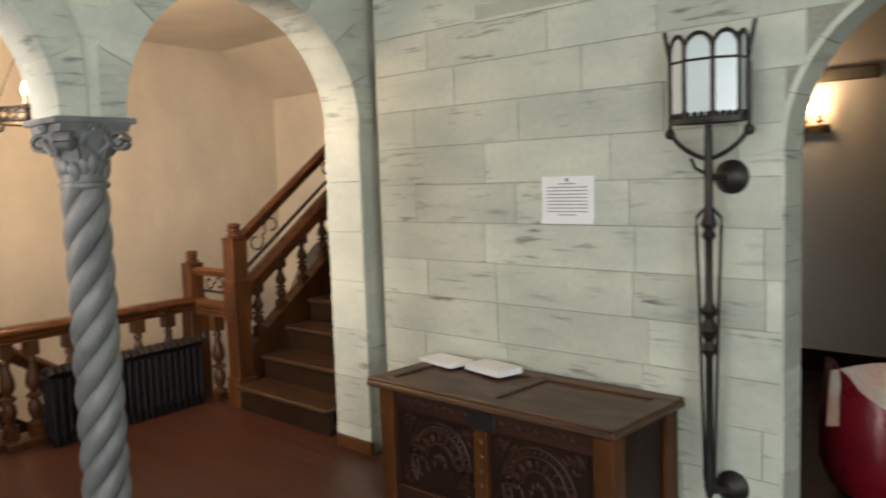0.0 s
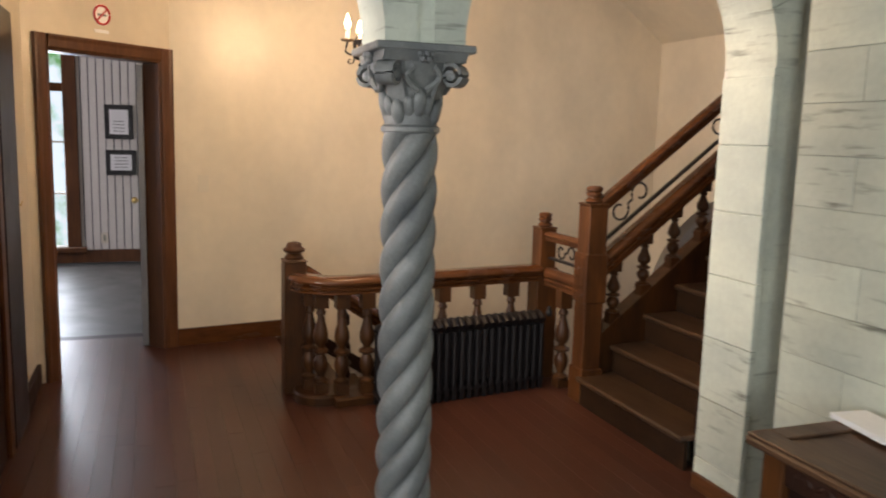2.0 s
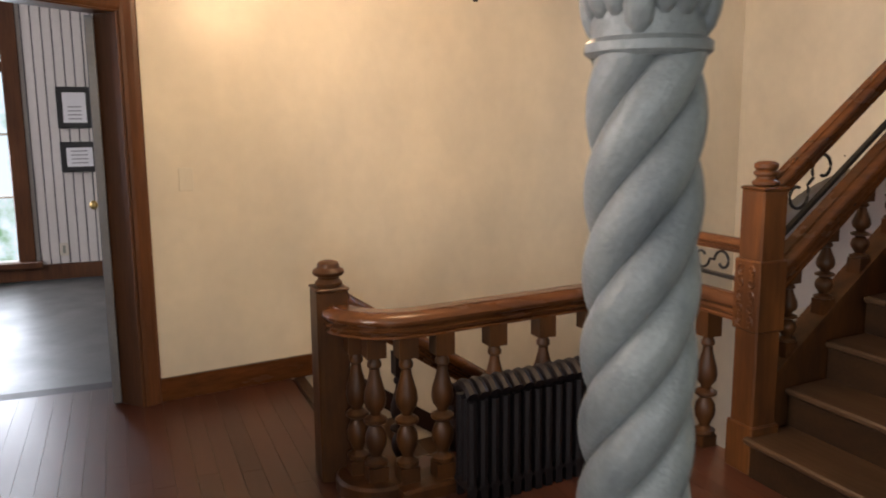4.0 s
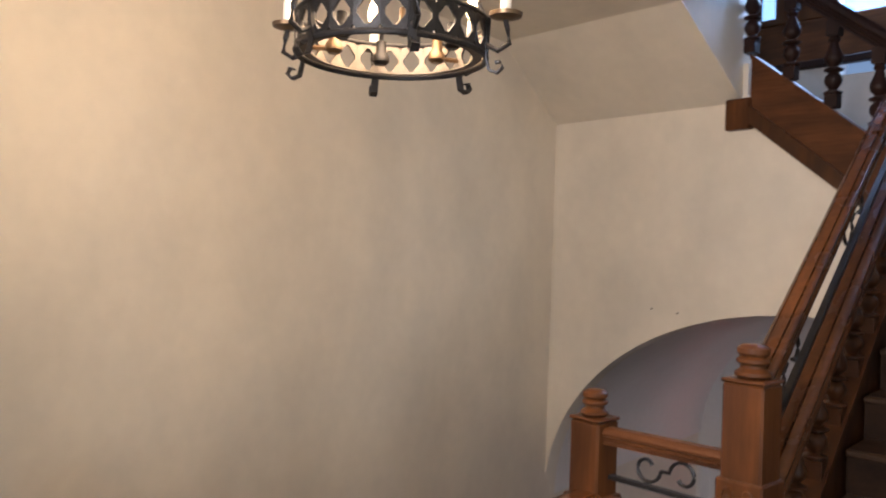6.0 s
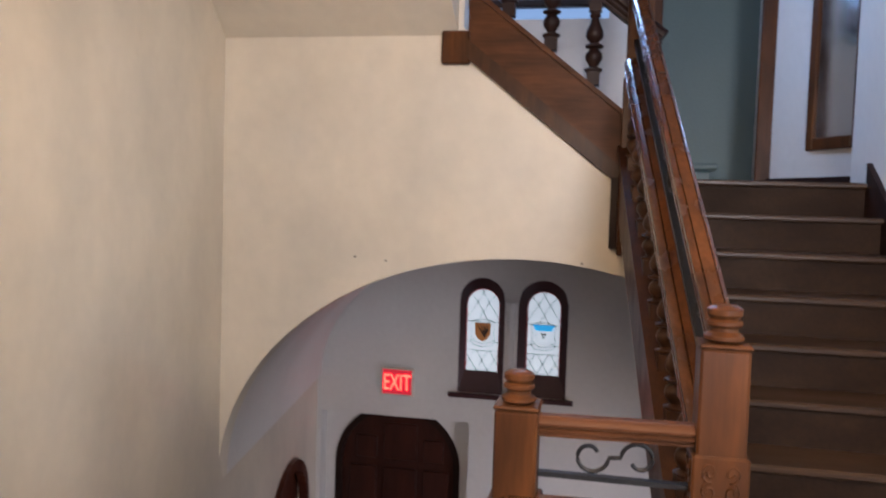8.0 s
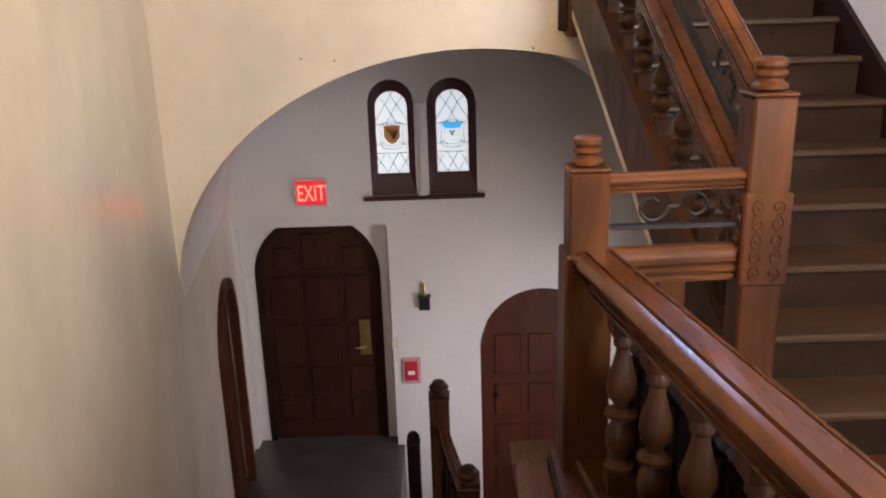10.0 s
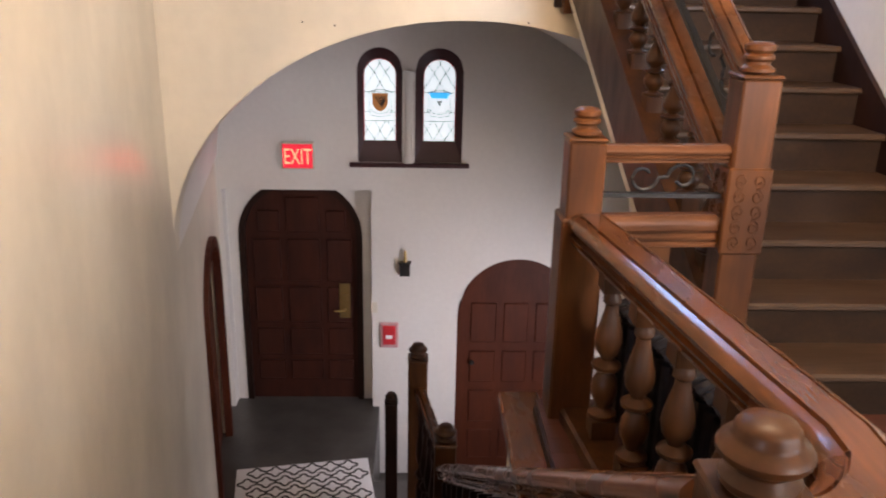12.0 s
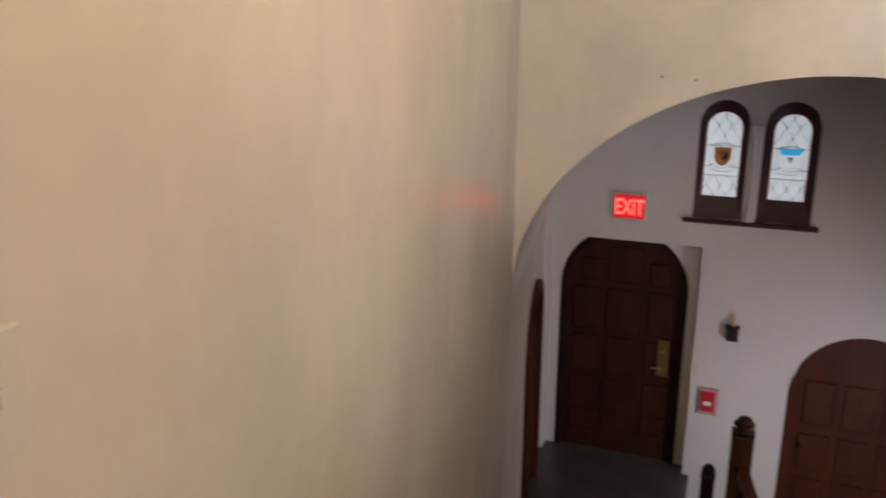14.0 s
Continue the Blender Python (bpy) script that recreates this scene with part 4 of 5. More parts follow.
for k in range(2):
    x0 = CX0 + 0.085 + (CX1 - CX0 - 0.17) * k / 2 + 0.03
    x1 = CX0 + 0.085 + (CX1 - CX0 - 0.17) * (k + 1) / 2 - 0.03
    c = (x0 + x1) / 2
    piece("panel", block(x0, x1, CY0 + 0.028, CY0 + 0.05, 0.17, CZ - 0.13), DARKOAK, chest)
    bm = bmesh.new()
    for r in (0.17, 0.135, 0.08):
        tube(bm, [(c + r * math.cos(a), CY0 + 0.026, 0.31 + r * math.sin(a)) for a in [math.pi * i / 14 for i in range(-3, 18)]], 0.009, 6)
    for i in range(9):
        a = math.pi * i / 8
        bmesh.ops.create_icosphere(bm, subdivisions=1, radius=0.021, matrix=Matrix.Translation((c + 0.108 * math.cos(a), CY0 + 0.024, 0.31 + 0.108 * math.sin(a))) @ pose(0, 0, 0, 0, -math.degrees(a), 0) @ Matrix.Diagonal((1.3, 0.6, 0.7, 1)))
    for i in range(5):
        a = math.pi * i / 4
        bmesh.ops.create_icosphere(bm, subdivisions=1, radius=0.018, matrix=Matrix.Translation((c + 0.03 * math.cos(a), CY0 + 0.022, 0.30 + 0.035 * math.sin(a))) @ Matrix.Diagonal((0.8, 0.6, 1.2, 1)))
    for sx in (-1, 1):
        for j in range(3):
            bmesh.ops.create_icosphere(bm, subdivisions=1, radius=0.02, matrix=Matrix.Translation((c + sx * (0.185 - 0.035 * j), CY0 + 0.026, 0.475 - 0.01 * j)) @ pose(0, 0, 0, 0, sx * 40, 0) @ Matrix.Diagonal((1.4, 0.5, 0.6, 1)))
    for sx in (-1, 1):
        for zc, r0 in ((0.22, 0.045), (0.44, 0.035)):
            tube(bm, [(c + sx * (0.175 + r0 * (0.3 + 0.7 * a / 9) * math.cos(a)), CY0 + 0.026, zc + r0 * (0.3 + 0.7 * a / 9) * math.sin(a)) for a in [0.5 * q for q in range(19)]], 0.007, 5)
    for q in range(26):
        a = math.pi * (q - 3) / 19
        bmesh.ops.create_icosphere(bm, subdivisions=1, radius=0.011, matrix=Matrix.Translation((c + 0.152 * math.cos(a), CY0 + 0.026, 0.31 + 0.152 * math.sin(a))))
    piece("carved_arch", bm, CARVED, chest, smooth=True)
    for j in range(11):
        bm = bmesh.new()
        bmesh.ops.create_icosphere(bm, subdivisions=1, radius=0.018, matrix=Matrix.Translation((x0 + 0.02 + (x1 - x0) * j / 11, CY0 + 0.008, CZ - 0.085)) @ pose(0, 0, 0, 0, 35 if j % 2 else -35, 0) @ Matrix.Diagonal((1.2, 0.35, 0.6, 1)))
        piece("carved_leaf", bm, CARVED, chest, smooth=True)
piece("lock_plate", block(-2.06, -1.92, CY0 - 0.002, CY0 + 0.01, CZ - 0.13, CZ - 0.045, 0.003), IRON, chest, "black iron lock plate")

rng = random.Random(3)
for x, y, rz, n in ((-2.51, 2.665, -8, 8), (-2.225, 2.665, -10, 12)):
    stack = empty("paper_stack", (x, y, CZ + 0.001), "small stack of white leaflets lying on the chest lid", "papers", "leaflets on the chest")
    for i in range(n):
        bm = bmesh.new()
        box(bm, -0.118, 0.118, -0.068, 0.068, 0.0022 * i, 0.0022 * i + 0.002, m=pose(x, y, CZ + 0.001, 0, 0, rz + rng.uniform(-2, 2)))
        piece("leaflet", bm, PAPER, stack)

notice = empty("notice", (-1.9, STONE_Y - 0.005, 1.38), "white printed paper notice taped to the stone wall", "notice")
bm = bmesh.new()
nx, nz = 8, 6
grid = [[bm.verts.new((-2.03 + 0.262 * i / nx, STONE_Y - 0.006 - 0.004 * math.sin(i * 1.1 + j) ** 2 - (0.012 if j == 0 and i in (0, nx) else 0), 1.285 + 0.2 * j / nz + 0.0 * i)) for i in range(nx + 1)] for j in range(nz + 1)]
for j in range(nz):
    for i in range(nx):
        bm.faces.new((grid[j][i], grid[j][i + 1], grid[j + 1][i + 1], grid[j + 1][i]))
r = bmesh.ops.extrude_face_region(bm, geom=list(bm.faces))
bmesh.ops.translate(bm, vec=(0, 0.001, 0), verts=[v for v in r["geom"] if isinstance(v, bmesh.types.BMVert)])
piece("sheet", bm, PAPER, notice, smooth=True)
for i in range(10):
    w = 0.20 if i not in (0, 9) else 0.09
    piece("text_line", block(-1.899 - w / 2, -1.899 + w / 2, STONE_Y - 0.0125, STONE_Y - 0.0115, 1.452 - 0.0145 * i, 1.4555 - 0.0145 * i), INK, notice)
piece("emblem", block(-1.905, -1.893, STONE_Y - 0.0125, STONE_Y - 0.0115, 1.462, 1.478), INK, notice)

vent = empty("wall_vent", (-2.05, STONE_Y - 0.02, 2.2), "pale slotted ventilation grille high in the stone wall", "vent")
piece("frame", block(-2.38, -1.72, STONE_Y - 0.018, STONE_Y - 0.004, 2.18, 2.27, 0.003), STONE, vent)
for i in range(30):
    x = -2.36 + 0.0215 * i
    piece("slot", block(x, x + 0.008, STONE_Y - 0.0195, STONE_Y - 0.017, 2.195, 2.255), MORTAR, vent)

# torch lamp on the wall
TX, TY = -1.24, 2.70
torch = empty("wall_torch_lamp", (TX, TY, 0.9), "tall black wrought-iron torch lamp with milk-glass lantern on the stone wall", "wall lamp")
R0, ZB, ZT = 0.135, 1.66, 1.955
for i in range(8):
    a0, a1 = 2 * math.pi * (i - 0.5) / 8, 2 * math.pi * (i + 0.5) / 8
    p0 = Vector((R0 * math.cos(a0), R0 * math.sin(a0) * 0.62))
    p1 = Vector((R0 * math.cos(a1), R0 * math.sin(a1) * 0.62))
    w = (p1 - p0).length
    m = pose(TX + p0.x, TY + p0.y, 0, 0, 0, math.degrees(math.atan2(p1.y - p0.y, p1.x - p0.x)))
    bm = bmesh.new()
    prism(bm, [(0.008, ZB + 0.02), (w - 0.008, ZB + 0.02)] + arch_top(0.008, w - 0.008, ZT - 0.05, 0.045, 8), 0.004, m)
    pane = piece("pane", bm, MILK, torch, "milky glass pane")
    bm = bmesh.new()
    tube(bm, [m @ Vector((0, 0, ZB)), m @ Vector((0, 0, ZT - 0.02))], 0.008, 6)
    tube(bm, [m @ Vector((u, 0, z)) for u, z in arch_top(0.0, w, ZT - 0.05, 0.055, 8)], 0.008, 6)
    tube(bm, [m @ Vector((0, -0.002, ZT - 0.085)), m @ Vector((w, -0.002, ZT - 0.085))], 0.005, 6)
    piece("bar", bm, IRON, torch, smooth=True)
    bm = bmesh.new()
    for j in range(4):
        bmesh.ops.create_icosphere(bm, subdivisions=1, radius=0.011, matrix=m @ Matrix.Translation((w * (j + 0.5) / 4, -0.003, ZB + 0.024)))
    box(bm, 0, w, -0.004, 0.004, ZB - 0.004, ZB + 0.018, m=m)
    piece("crest", bm, IRON, torch, smooth=True)
for sx in (-1, 1):
    bm = bmesh.new()
    tube(bm, [(TX + sx * (0.145 + 0.01 * max(u - 5, 0)), TY, ZB - 0.02 + 0.05 * u) for u in range(8)], 0.008, 6)
    bmesh.ops.create_icosphere(bm, subdivisions=2, radius=0.02, matrix=Matrix.Translation((TX + sx * 0.145, TY, ZB - 0.035)))
    piece("horn", bm, IRON, torch, smooth=True)
    bm = bmesh.new()
    tube(bm, [(TX + sx * 0.14 * math.sin(u / 8 * math.pi / 2), TY, 1.53 + 0.11 * (1 - math.cos(u / 8 * math.pi / 2)) ** 0.7) for u in range(9)], 0.009, 6)
    piece("arm", bm, IRON, torch, smooth=True)
    bm = bmesh.new()
    tube(bm, [(TX + sx * 0.012, TY, 1.36), (TX + sx * 0.045, TY, 1.325), (TX + sx * 0.046, TY, 1.29), (TX + sx * 0.034, TY, 0.95), (TX + sx * 0.018, TY, 0.36)], 0.006, 6)
    piece("stay", bm, IRON, torch, smooth=True)
bm = bmesh.new()
lathe(bm, [(0.012, 0.30), (0.02, 0.34), (0.014, 0.4), (0.014, 0.82), (0.03, 0.85), (0.016, 0.88), (0.034, 0.92), (0.016, 0.96), (0.03, 0.99), (0.014, 1.02), (0.014, 1.24), (0.026, 1.26), (0.016, 1.28), (0.03, 1.3), (0.02, 1.33), (0.016, 1.36), (0.016, 1.6), (0.012, 1.65)], 12, at(TX, TY))
piece("stem", bm, IRON, torch, smooth=True)
bm = bmesh.new()
tube(bm, [(TX - 0.012, TY, 1.48), (TX - 0.045, TY - 0.01, 1.5), (TX - 0.06, TY - 0.01, 1.535)], 0.007, 6)
piece("hook", bm, IRON, torch, smooth=True)
for z in (1.465, 0.32):
    bm = bmesh.new()
    lathe(bm, [(0.062, 0.0), (0.062, 0.01), (0.045, 0.028), (0.03, 0.04), (0.01, 0.045)], 20, pose(TX + 0.045, STONE_Y - 0.004, z, 90, 0, 0))
    tube(bm, [(TX + 0.045, STONE_Y - 0.03, z), (TX, TY, z)], 0.012, 8)
    piece("rosette", bm, IRON, torch, smooth=True)

# ---- next room ----
sc = empty("wall_sconce", (-1.94, 5.96, 1.8), "bronze wall sconce with two lit candle bulbs", "wall lamp")
piece("back_plate", block(-2.06, -1.86, 5.96, 5.998, 1.72, 1.78, 0.006), BRONZE, sc)
for x in (-2.02, -1.91):
    bm = bmesh.new()
    lathe(bm, [(0.015, 0), (0.03, 0.015), (0.012, 0.03), (0.012, 0.07)], 12, at(x, 5.93, 1.79))
    tube(bm, [(x, 5.97, 1.76), (x, 5.93, 1.76), (x, 5.93, 1.8)], 0.008, 6)
    piece("arm", bm, BRONZE, sc, smooth=True)
    bm = bmesh.new()
    lathe(bm, [(0.02, 0), (0.045, 0.03), (0.045, 0.07), (0.03, 0.1), (0.01, 0.115)], 16, at(x, 5.93, 1.85))
    piece("bulb", bm, BULB, sc, "glowing bulb shade", smooth=True)
gr = empty("wall_vent", (-1.8, 5.99, 2.12), "brown slotted wall grille in the next room", "vent")
piece("frame", block(-2.05, -1.55, 5.98, 5.999, 2.07, 2.16, 0.003), BRONZE, gr)
for i in range(16):
    piece("slot", block(-2.03 + 0.03 * i, -2.018 + 0.03 * i, 5.976, 5.982, 2.08, 2.15), MORTAR, gr)
bm = bmesh.new()
rng = random.Random(8)
seg = 28
prof = [(0.16, 0.0), (0.24, 0.06), (0.275, 0.18), (0.285, 0.32), (0.27, 0.44), (0.25, 0.54), (0.235, 0.50), (0.22, 0.40), (0.14, 0.36)]
rings = []
for k, (r, z) in enumerate(prof):
    rings.append([bm.verts.new(Vector((-0.93, 3.85, 0)) + Vector((r * (1 + 0.10 * noise.noise((3 * math.cos(a), 3 * math.sin(a), k * 0.8))) * math.cos(a), r * (1 + 0.1 * noise.noise((3 * math.cos(a), 5, k))) * math.sin(a), z * (1 + 0.18 * math.sin(2 * a + 0.5) * (z > 0.3)))) ) for a in [2 * math.pi * i / seg for i in range(seg)]])
for a, b in zip(rings, rings[1:]):
    for i in range(seg):
        bm.faces.new((a[i], a[(i + 1) % seg], b[(i + 1) % seg], b[i]))
bm.faces.new(rings[0][::-1])
bm.faces.new(rings[-1])
VINYL = material("red_vinyl", (0.2, 0.008, 0.016), 0.3, dark=(0.12, 0.005, 0.012), scale=(5, 5, 5), amount=0.7, bump=0.3, bump_scale=12, fine_amount=0.1)
sack = empty("red_sack", (-0.93, 3.85, 0), "crumpled glossy red sack with a pale folded flap on the floor", "sack")
piece("body", bm, VINYL, sack, smooth=True)
bm = bmesh.new()
nx = 10
rows_ = []
for j in range(7):
    v = j / 6
    rows_.append([bm.verts.new((-1.12 + 0.36 * i / nx, 3.60 + 0.05 * v, 0.36 + 0.26 * v + 0.05 * math.sin(math.pi * i / nx) - 0.03 * math.sin(3 * i / nx + v))) for i in range(nx + 1)])
for j in range(6):
    for i in range(nx):
        bm.faces.new((rows_[j][i], rows_[j][i + 1], rows_[j + 1][i + 1], rows_[j + 1][i]))
r = bmesh.ops.extrude_face_region(bm, geom=list(bm.faces))
bmesh.ops.translate(bm, vec=(0, 0.012, 0), verts=[v for v in r["geom"] if isinstance(v, bmesh.types.BMVert)])
LINING = material("pale_orange_lining", (0.55, 0.5, 0.45), 0.5, dark=(0.5, 0.2, 0.1), scale=(5, 5, 5), amount=0.8)
piece("flap", bm, LINING, sack, "pale flap with orange stain", smooth=True)

# ---- hall ----
rad = empty("radiator", (-4.98, 2.3, 0), "dark brown cast-iron column radiator beside the balustrade", "radiator")
sec_mesh = None
for i in range(22):
    y = 1.74 + 0.049 * i
    if sec_mesh is None:
        bm = bmesh.new()
        for x in (-5.035, -4.985, -4.935):
            tube(bm, [(x, 0, 0.07), (x, 0, 0.40)], 0.019, 8)
        for z in (0.42, 0.065):
            pts = [(-5.05 + 0.13 * k / 8, 0, z + (0.028 * math.sin(math.pi * k / 8) if z > 0.2 else 0)) for k in range(9)]
            sweep(bm, pts, ring_section(0.0225, 8))
        box(bm, -5.052, -5.03, -0.014, 0.014, 0, 0.07)
        box(bm, -4.945, -4.918, -0.014, 0.014, 0, 0.07)
        first = piece("section", bm, RADIATOR, rad, smooth=True)
        sec_mesh = first.data
        first.location = (0.065 + AB_LEAN * (2.3 - y), y, 0)
    else:
        ob = new("section", sec_mesh)
        ob.location = (0.065 + AB_LEAN * (2.3 - y), y, 0)
        local(ob, rad)
bm = bmesh.new()
lathe(bm, [(0.012, 0), (0.02, 0.01), (0.02, 0.03), (0.012, 0.04), (0.012, 0.06)], 10, at(-4.96, 2.83, 0.43))
piece("valve", bm, IRON, rad, smooth=True)

# chandelier
LINER = material("pale_parchment_liner", (0.2, 0.165, 0.125), 0.6)
HX, HY = -4.962, 1.818
ch = empty("ring_chandelier", (HX, HY, 2.0), "black iron ring chandelier with pierced band and lit candle bulbs", "chandelier")
CR, CB, CT = 0.207, 1.896, 1.974
N = 24
for i in range(N):
    a = 2 * math.pi * (i + 0.5) / N
    m = pose(HX, HY, 0, 0, 0, math.degrees(a)) @ pose(CR, 0, (CB + CT) / 2, 0, 0, 90)
    w = 2 * math.pi * CR / N / 2 + 0.0006
    h = (CT - CB) / 2
    # a plate with a rounded hole
    k = 16
    outer, inner = [], []
    for j in range(k):
        t = 2 * math.pi * j / k + math.pi / k
        c, s = math.cos(t), math.sin(t)
        q = 1 / max(abs(c), abs(s))
        outer.append((c * q * w, s * q * h))
        lobe = 0.55 + 0.22 * abs(math.cos(2 * t))
        inner.append((c * w * lobe, s * h * lobe * 0.9))
    plate = bmesh.new()
    rings = [[plate.verts.new(m @ Vector((u, y0, v))) for u, v in loop] for y0, loop in ((-0.002, outer), (-0.002, inner), (0.002, inner), (0.002, outer))]
    for a_, b_ in zip(rings, rings[1:] + rings[:1]):
        for j in range(k):
            plate.faces.new((a_[j], a_[(j + 1) % k], b_[(j + 1) % k], b_[j]))
    piece("band_plate", plate, IRON, ch)
    lining = bmesh.new()
    rings = [[lining.verts.new(m @ Vector((u * 0.98, y0, v))) for u, v in loop] for y0, loop in ((0.0024, outer), (0.0024, inner), (0.004, inner), (0.004, outer))]
    for a_, b_ in zip(rings, rings[1:] + rings[:1]):
        for j in range(k):
            lining.faces.new((a_[j], a_[(j + 1) % k], b_[(j + 1) % k], b_[j]))
    piece("band_lining", lining, LINER, ch, "pale parchment-coloured inner face")
for z, rr, tt in ((CB, CR, 0.007), (CT, CR, 0.006)):
    bm = bmesh.new()
    sweep(bm, [(HX + rr * math.cos(a), HY + rr * math.sin(a), z) for a in [2 * math.pi * i / 48 for i in range(48)]], ring_section(tt, 8), closed=True)
    piece("rim", bm, IRON, ch, smooth=True)
bm = bmesh.new()
ring0 = []
for rr, z in ((CR - 0.008, CB + 0.004), (CR - 0.03, CB + 0.002), (CR - 0.03, CB + 0.006), (CR - 0.008, CB + 0.008)):
    ring0.append([bm.verts.new((HX + rr * math.cos(2 * math.pi * i / 48), HY + rr * math.sin(2 * math.pi * i / 48), z)) for i in range(48)])
for a, b in zip(ring0, ring0[1:] + ring0[:1]):
    for i in range(48):
        bm.faces.new((a[i], a[(i + 1) % 48], b[(i + 1) % 48], b[i]))
piece("inner_rim", bm, LINER, ch, "pale inner rim", smooth=True)
for i in range(6):
    a = 2 * math.pi * (i + 0.53) / 6
    m = pose(HX, HY, 0, 0, 0, math.degrees(a))
    bm = bmesh.new()
    strap = [(CR + 0.006, CT), (CR + 0.006, CB - 0.01), (CR + 0.012, CB - 0.035), (CR + 0.03, CB - 0.042), (CR + 0.042, CB - 0.03), (CR + 0.036, CB - 0.018), (CR + 0.026, CB - 0.02)]
    sweep(bm, [m @ Vector((r, 0, z)) for r, z in strap], [(-0.009, -0.002), (0.009, -0.002), (0.009, 0.002), (-0.009, 0.002)])
    piece("strap", bm, IRON, ch)
    bm = bmesh.new()
    arm = [(CR + 0.004, CB + 0.02), (CR + 0.03, CB + 0.005), (CR + 0.055, CB + 0.02), (CR + 0.05, CB + 0.05), (CR + 0.045, CB + 0.07)]
    sweep(bm, [m @ Vector((r, 0, z)) for r, z in arm], ring_section(0.006, 6))
    piece("arm", bm, IRON, ch, smooth=True)
    bm = bmesh.new()
    lathe(bm, [(0.012, 0), (0.034, 0.006), (0.036, 0.014), (0.014, 0.016)], 16, m @ at(CR + 0.045, 0, CB + 0.07))
    piece("drip_pan", bm, BRONZE, ch, smooth=True)
    bm = bmesh.new()
    lathe(bm, [(0.012, 0), (0.012, 0.05), (0.006, 0.052)], 12, m @ at(CR + 0.045, 0, CB + 0.085))
    piece("candle", bm, PLASTIC, ch, "cream candle sleeve", smooth=True)
    bm = bmesh.new()
    lathe(bm, [(0.006, 0), (0.015, 0.012), (0.017, 0.028), (0.012, 0.05), (0.004, 0.075), (0.001, 0.08)], 12, m @ at(CR + 0.045, 0, CB + 0.137))
    piece("bulb", bm, BULB, ch, "lit flame bulb", smooth=True)
    bm = bmesh.new()
    lathe(bm, [(0.012, 0), (0.02, 0.008), (0.02, 0.02), (0.012, 0.03), (0.012, 0.055)], 12, m @ at(CR - 0.07, 0, CB + 0.012))
    tube(bm, [m @ Vector((CR - 0.004, 0, CB + 0.03)), m @ Vector((CR - 0.05, 0, CB + 0.025)), m @ Vector((CR - 0.07, 0, CB + 0.02))], 0.006, 6)
    piece("socket", bm, BRONZE if i % 2 else IRON, ch, smooth=True)
for i in range(3):
    a = 2 * math.pi * i / 3 + 0.5
    bm = bmesh.new()
    for j in range(14):
        u0, u1 = j / 14, (j + 0.85) / 14
        p = [(HX + CR * (1 - u) * math.cos(a), HY + CR * (1 - u) * math.sin(a), CT + 0.48 * u) for u in (u0, u1)]
        tube(bm, p, 0.005, 5)
    piece("chain", bm, IRON, ch)
bm = bmesh.new()
tube(bm, [(HX, HY, CT + 0.47), (HX, HY, CEIL)], 0.006, 6)
lathe(bm, [(0.05, 0), (0.04, 0.02), (0.01, 0.03)], 16, pose(HX, HY, CEIL, 180, 0, 0))
piece("stem", bm, IRON, ch)


def wall_plate(name, m, label, category, hole="switch"):
    ob = empty(name, m.translation, label, category)
    bm = block(-0.036, 0.036, -0.006, 0.0, -0.058, 0.058, 0.002)
    bmesh.ops.transform(bm, matrix=m, verts=bm.verts)
    piece("plate", bm, PLASTIC, ob)
    bm = block(-0.004, 0.004, -0.011, -0.006, -0.009, 0.009, 0.001) if hole == "switch" else block(-0.012, 0.012, -0.0075, -0.006, -0.035, 0.035)
    bmesh.ops.transform(bm, matrix=m, verts=bm.verts)
    piece("toggle" if hole == "switch" else "sockets", bm, PLASTIC if hole == "switch" else MORTAR, ob)
    return ob


wall_plate("light_switch", on_a(0.205, 1.122), "cream plastic light switch on the cream wall", "light switch")

# angled doorway: casing, open door, sign
F = doorway_frame()
cas = tagged(new("door_1"), "oak door casing round the angled doorway with its grey door open", "door", kind="structure")
cas.matrix_world = F


def framed(name, bm, mat, parent, label="", smooth=False):
    return part(name, bm, mat, parent, label, smooth)


CASING = [(0, 0), (0.085, 0), (0.085, 0.012), (0.07, 0.022), (0.03, 0.026), (0.012, 0.032), (0, 0.03)]
for x0, flip in ((0.0, 1), (0.98, -1)):
    bm = bmesh.new()
    prism(bm, [(x0 + flip * u, v) for u, v in CASING], 2.0, Matrix(((1, 0, 0, 0), (0, 0, 1, 0), (0, 1, 0, 0), (0, 0, 0, 1))))
    framed("casing", bm, TRIM, cas)
bm = bmesh.new()
prism(bm, [(2.0 - u, v) for u, v in CASING], 0.81, Matrix(((0, 1, 0, 0.085), (0, 0, 1, 0), (1, 0, 0, 0), (0, 0, 0, 1))))
framed("casing", bm, TRIM, cas)
for x0 in (0.073, 0.877):
    framed("jamb", block(x0, x0 + 0.022, -0.15, 0.001, 0, 1.93, 0.003), TRIM, cas)
framed("jamb", block(0.095, 0.877, -0.15, 0.001, 1.908, 1.93, 0.003), TRIM, cas)
GREYDOOR = material("blue_grey_door_paint", (0.16, 0.17, 0.2), 0.4, fine_amount=0.1)
leaf = framed("door_leaf", block(0.0, 0.04, -0.74, 0.0, 0.01, 1.90, 0.004), GREYDOOR, cas, "blue-grey painted door standing open")
leaf.matrix_local = at(0.112, -0.13, 0, -43)
bm = bmesh.new()
lathe(bm, [(0.025, 0), (0.025, 0.006), (0.01, 0.01), (0.01, 0.04), (0.025, 0.05), (0.025, 0.07), (0.012, 0.08)], 14, pose(0.04, -0.68, 0.95, 0, 90, 0))
knob = part("door_handle", bm, BRASS, leaf, "brass knob", smooth=True)
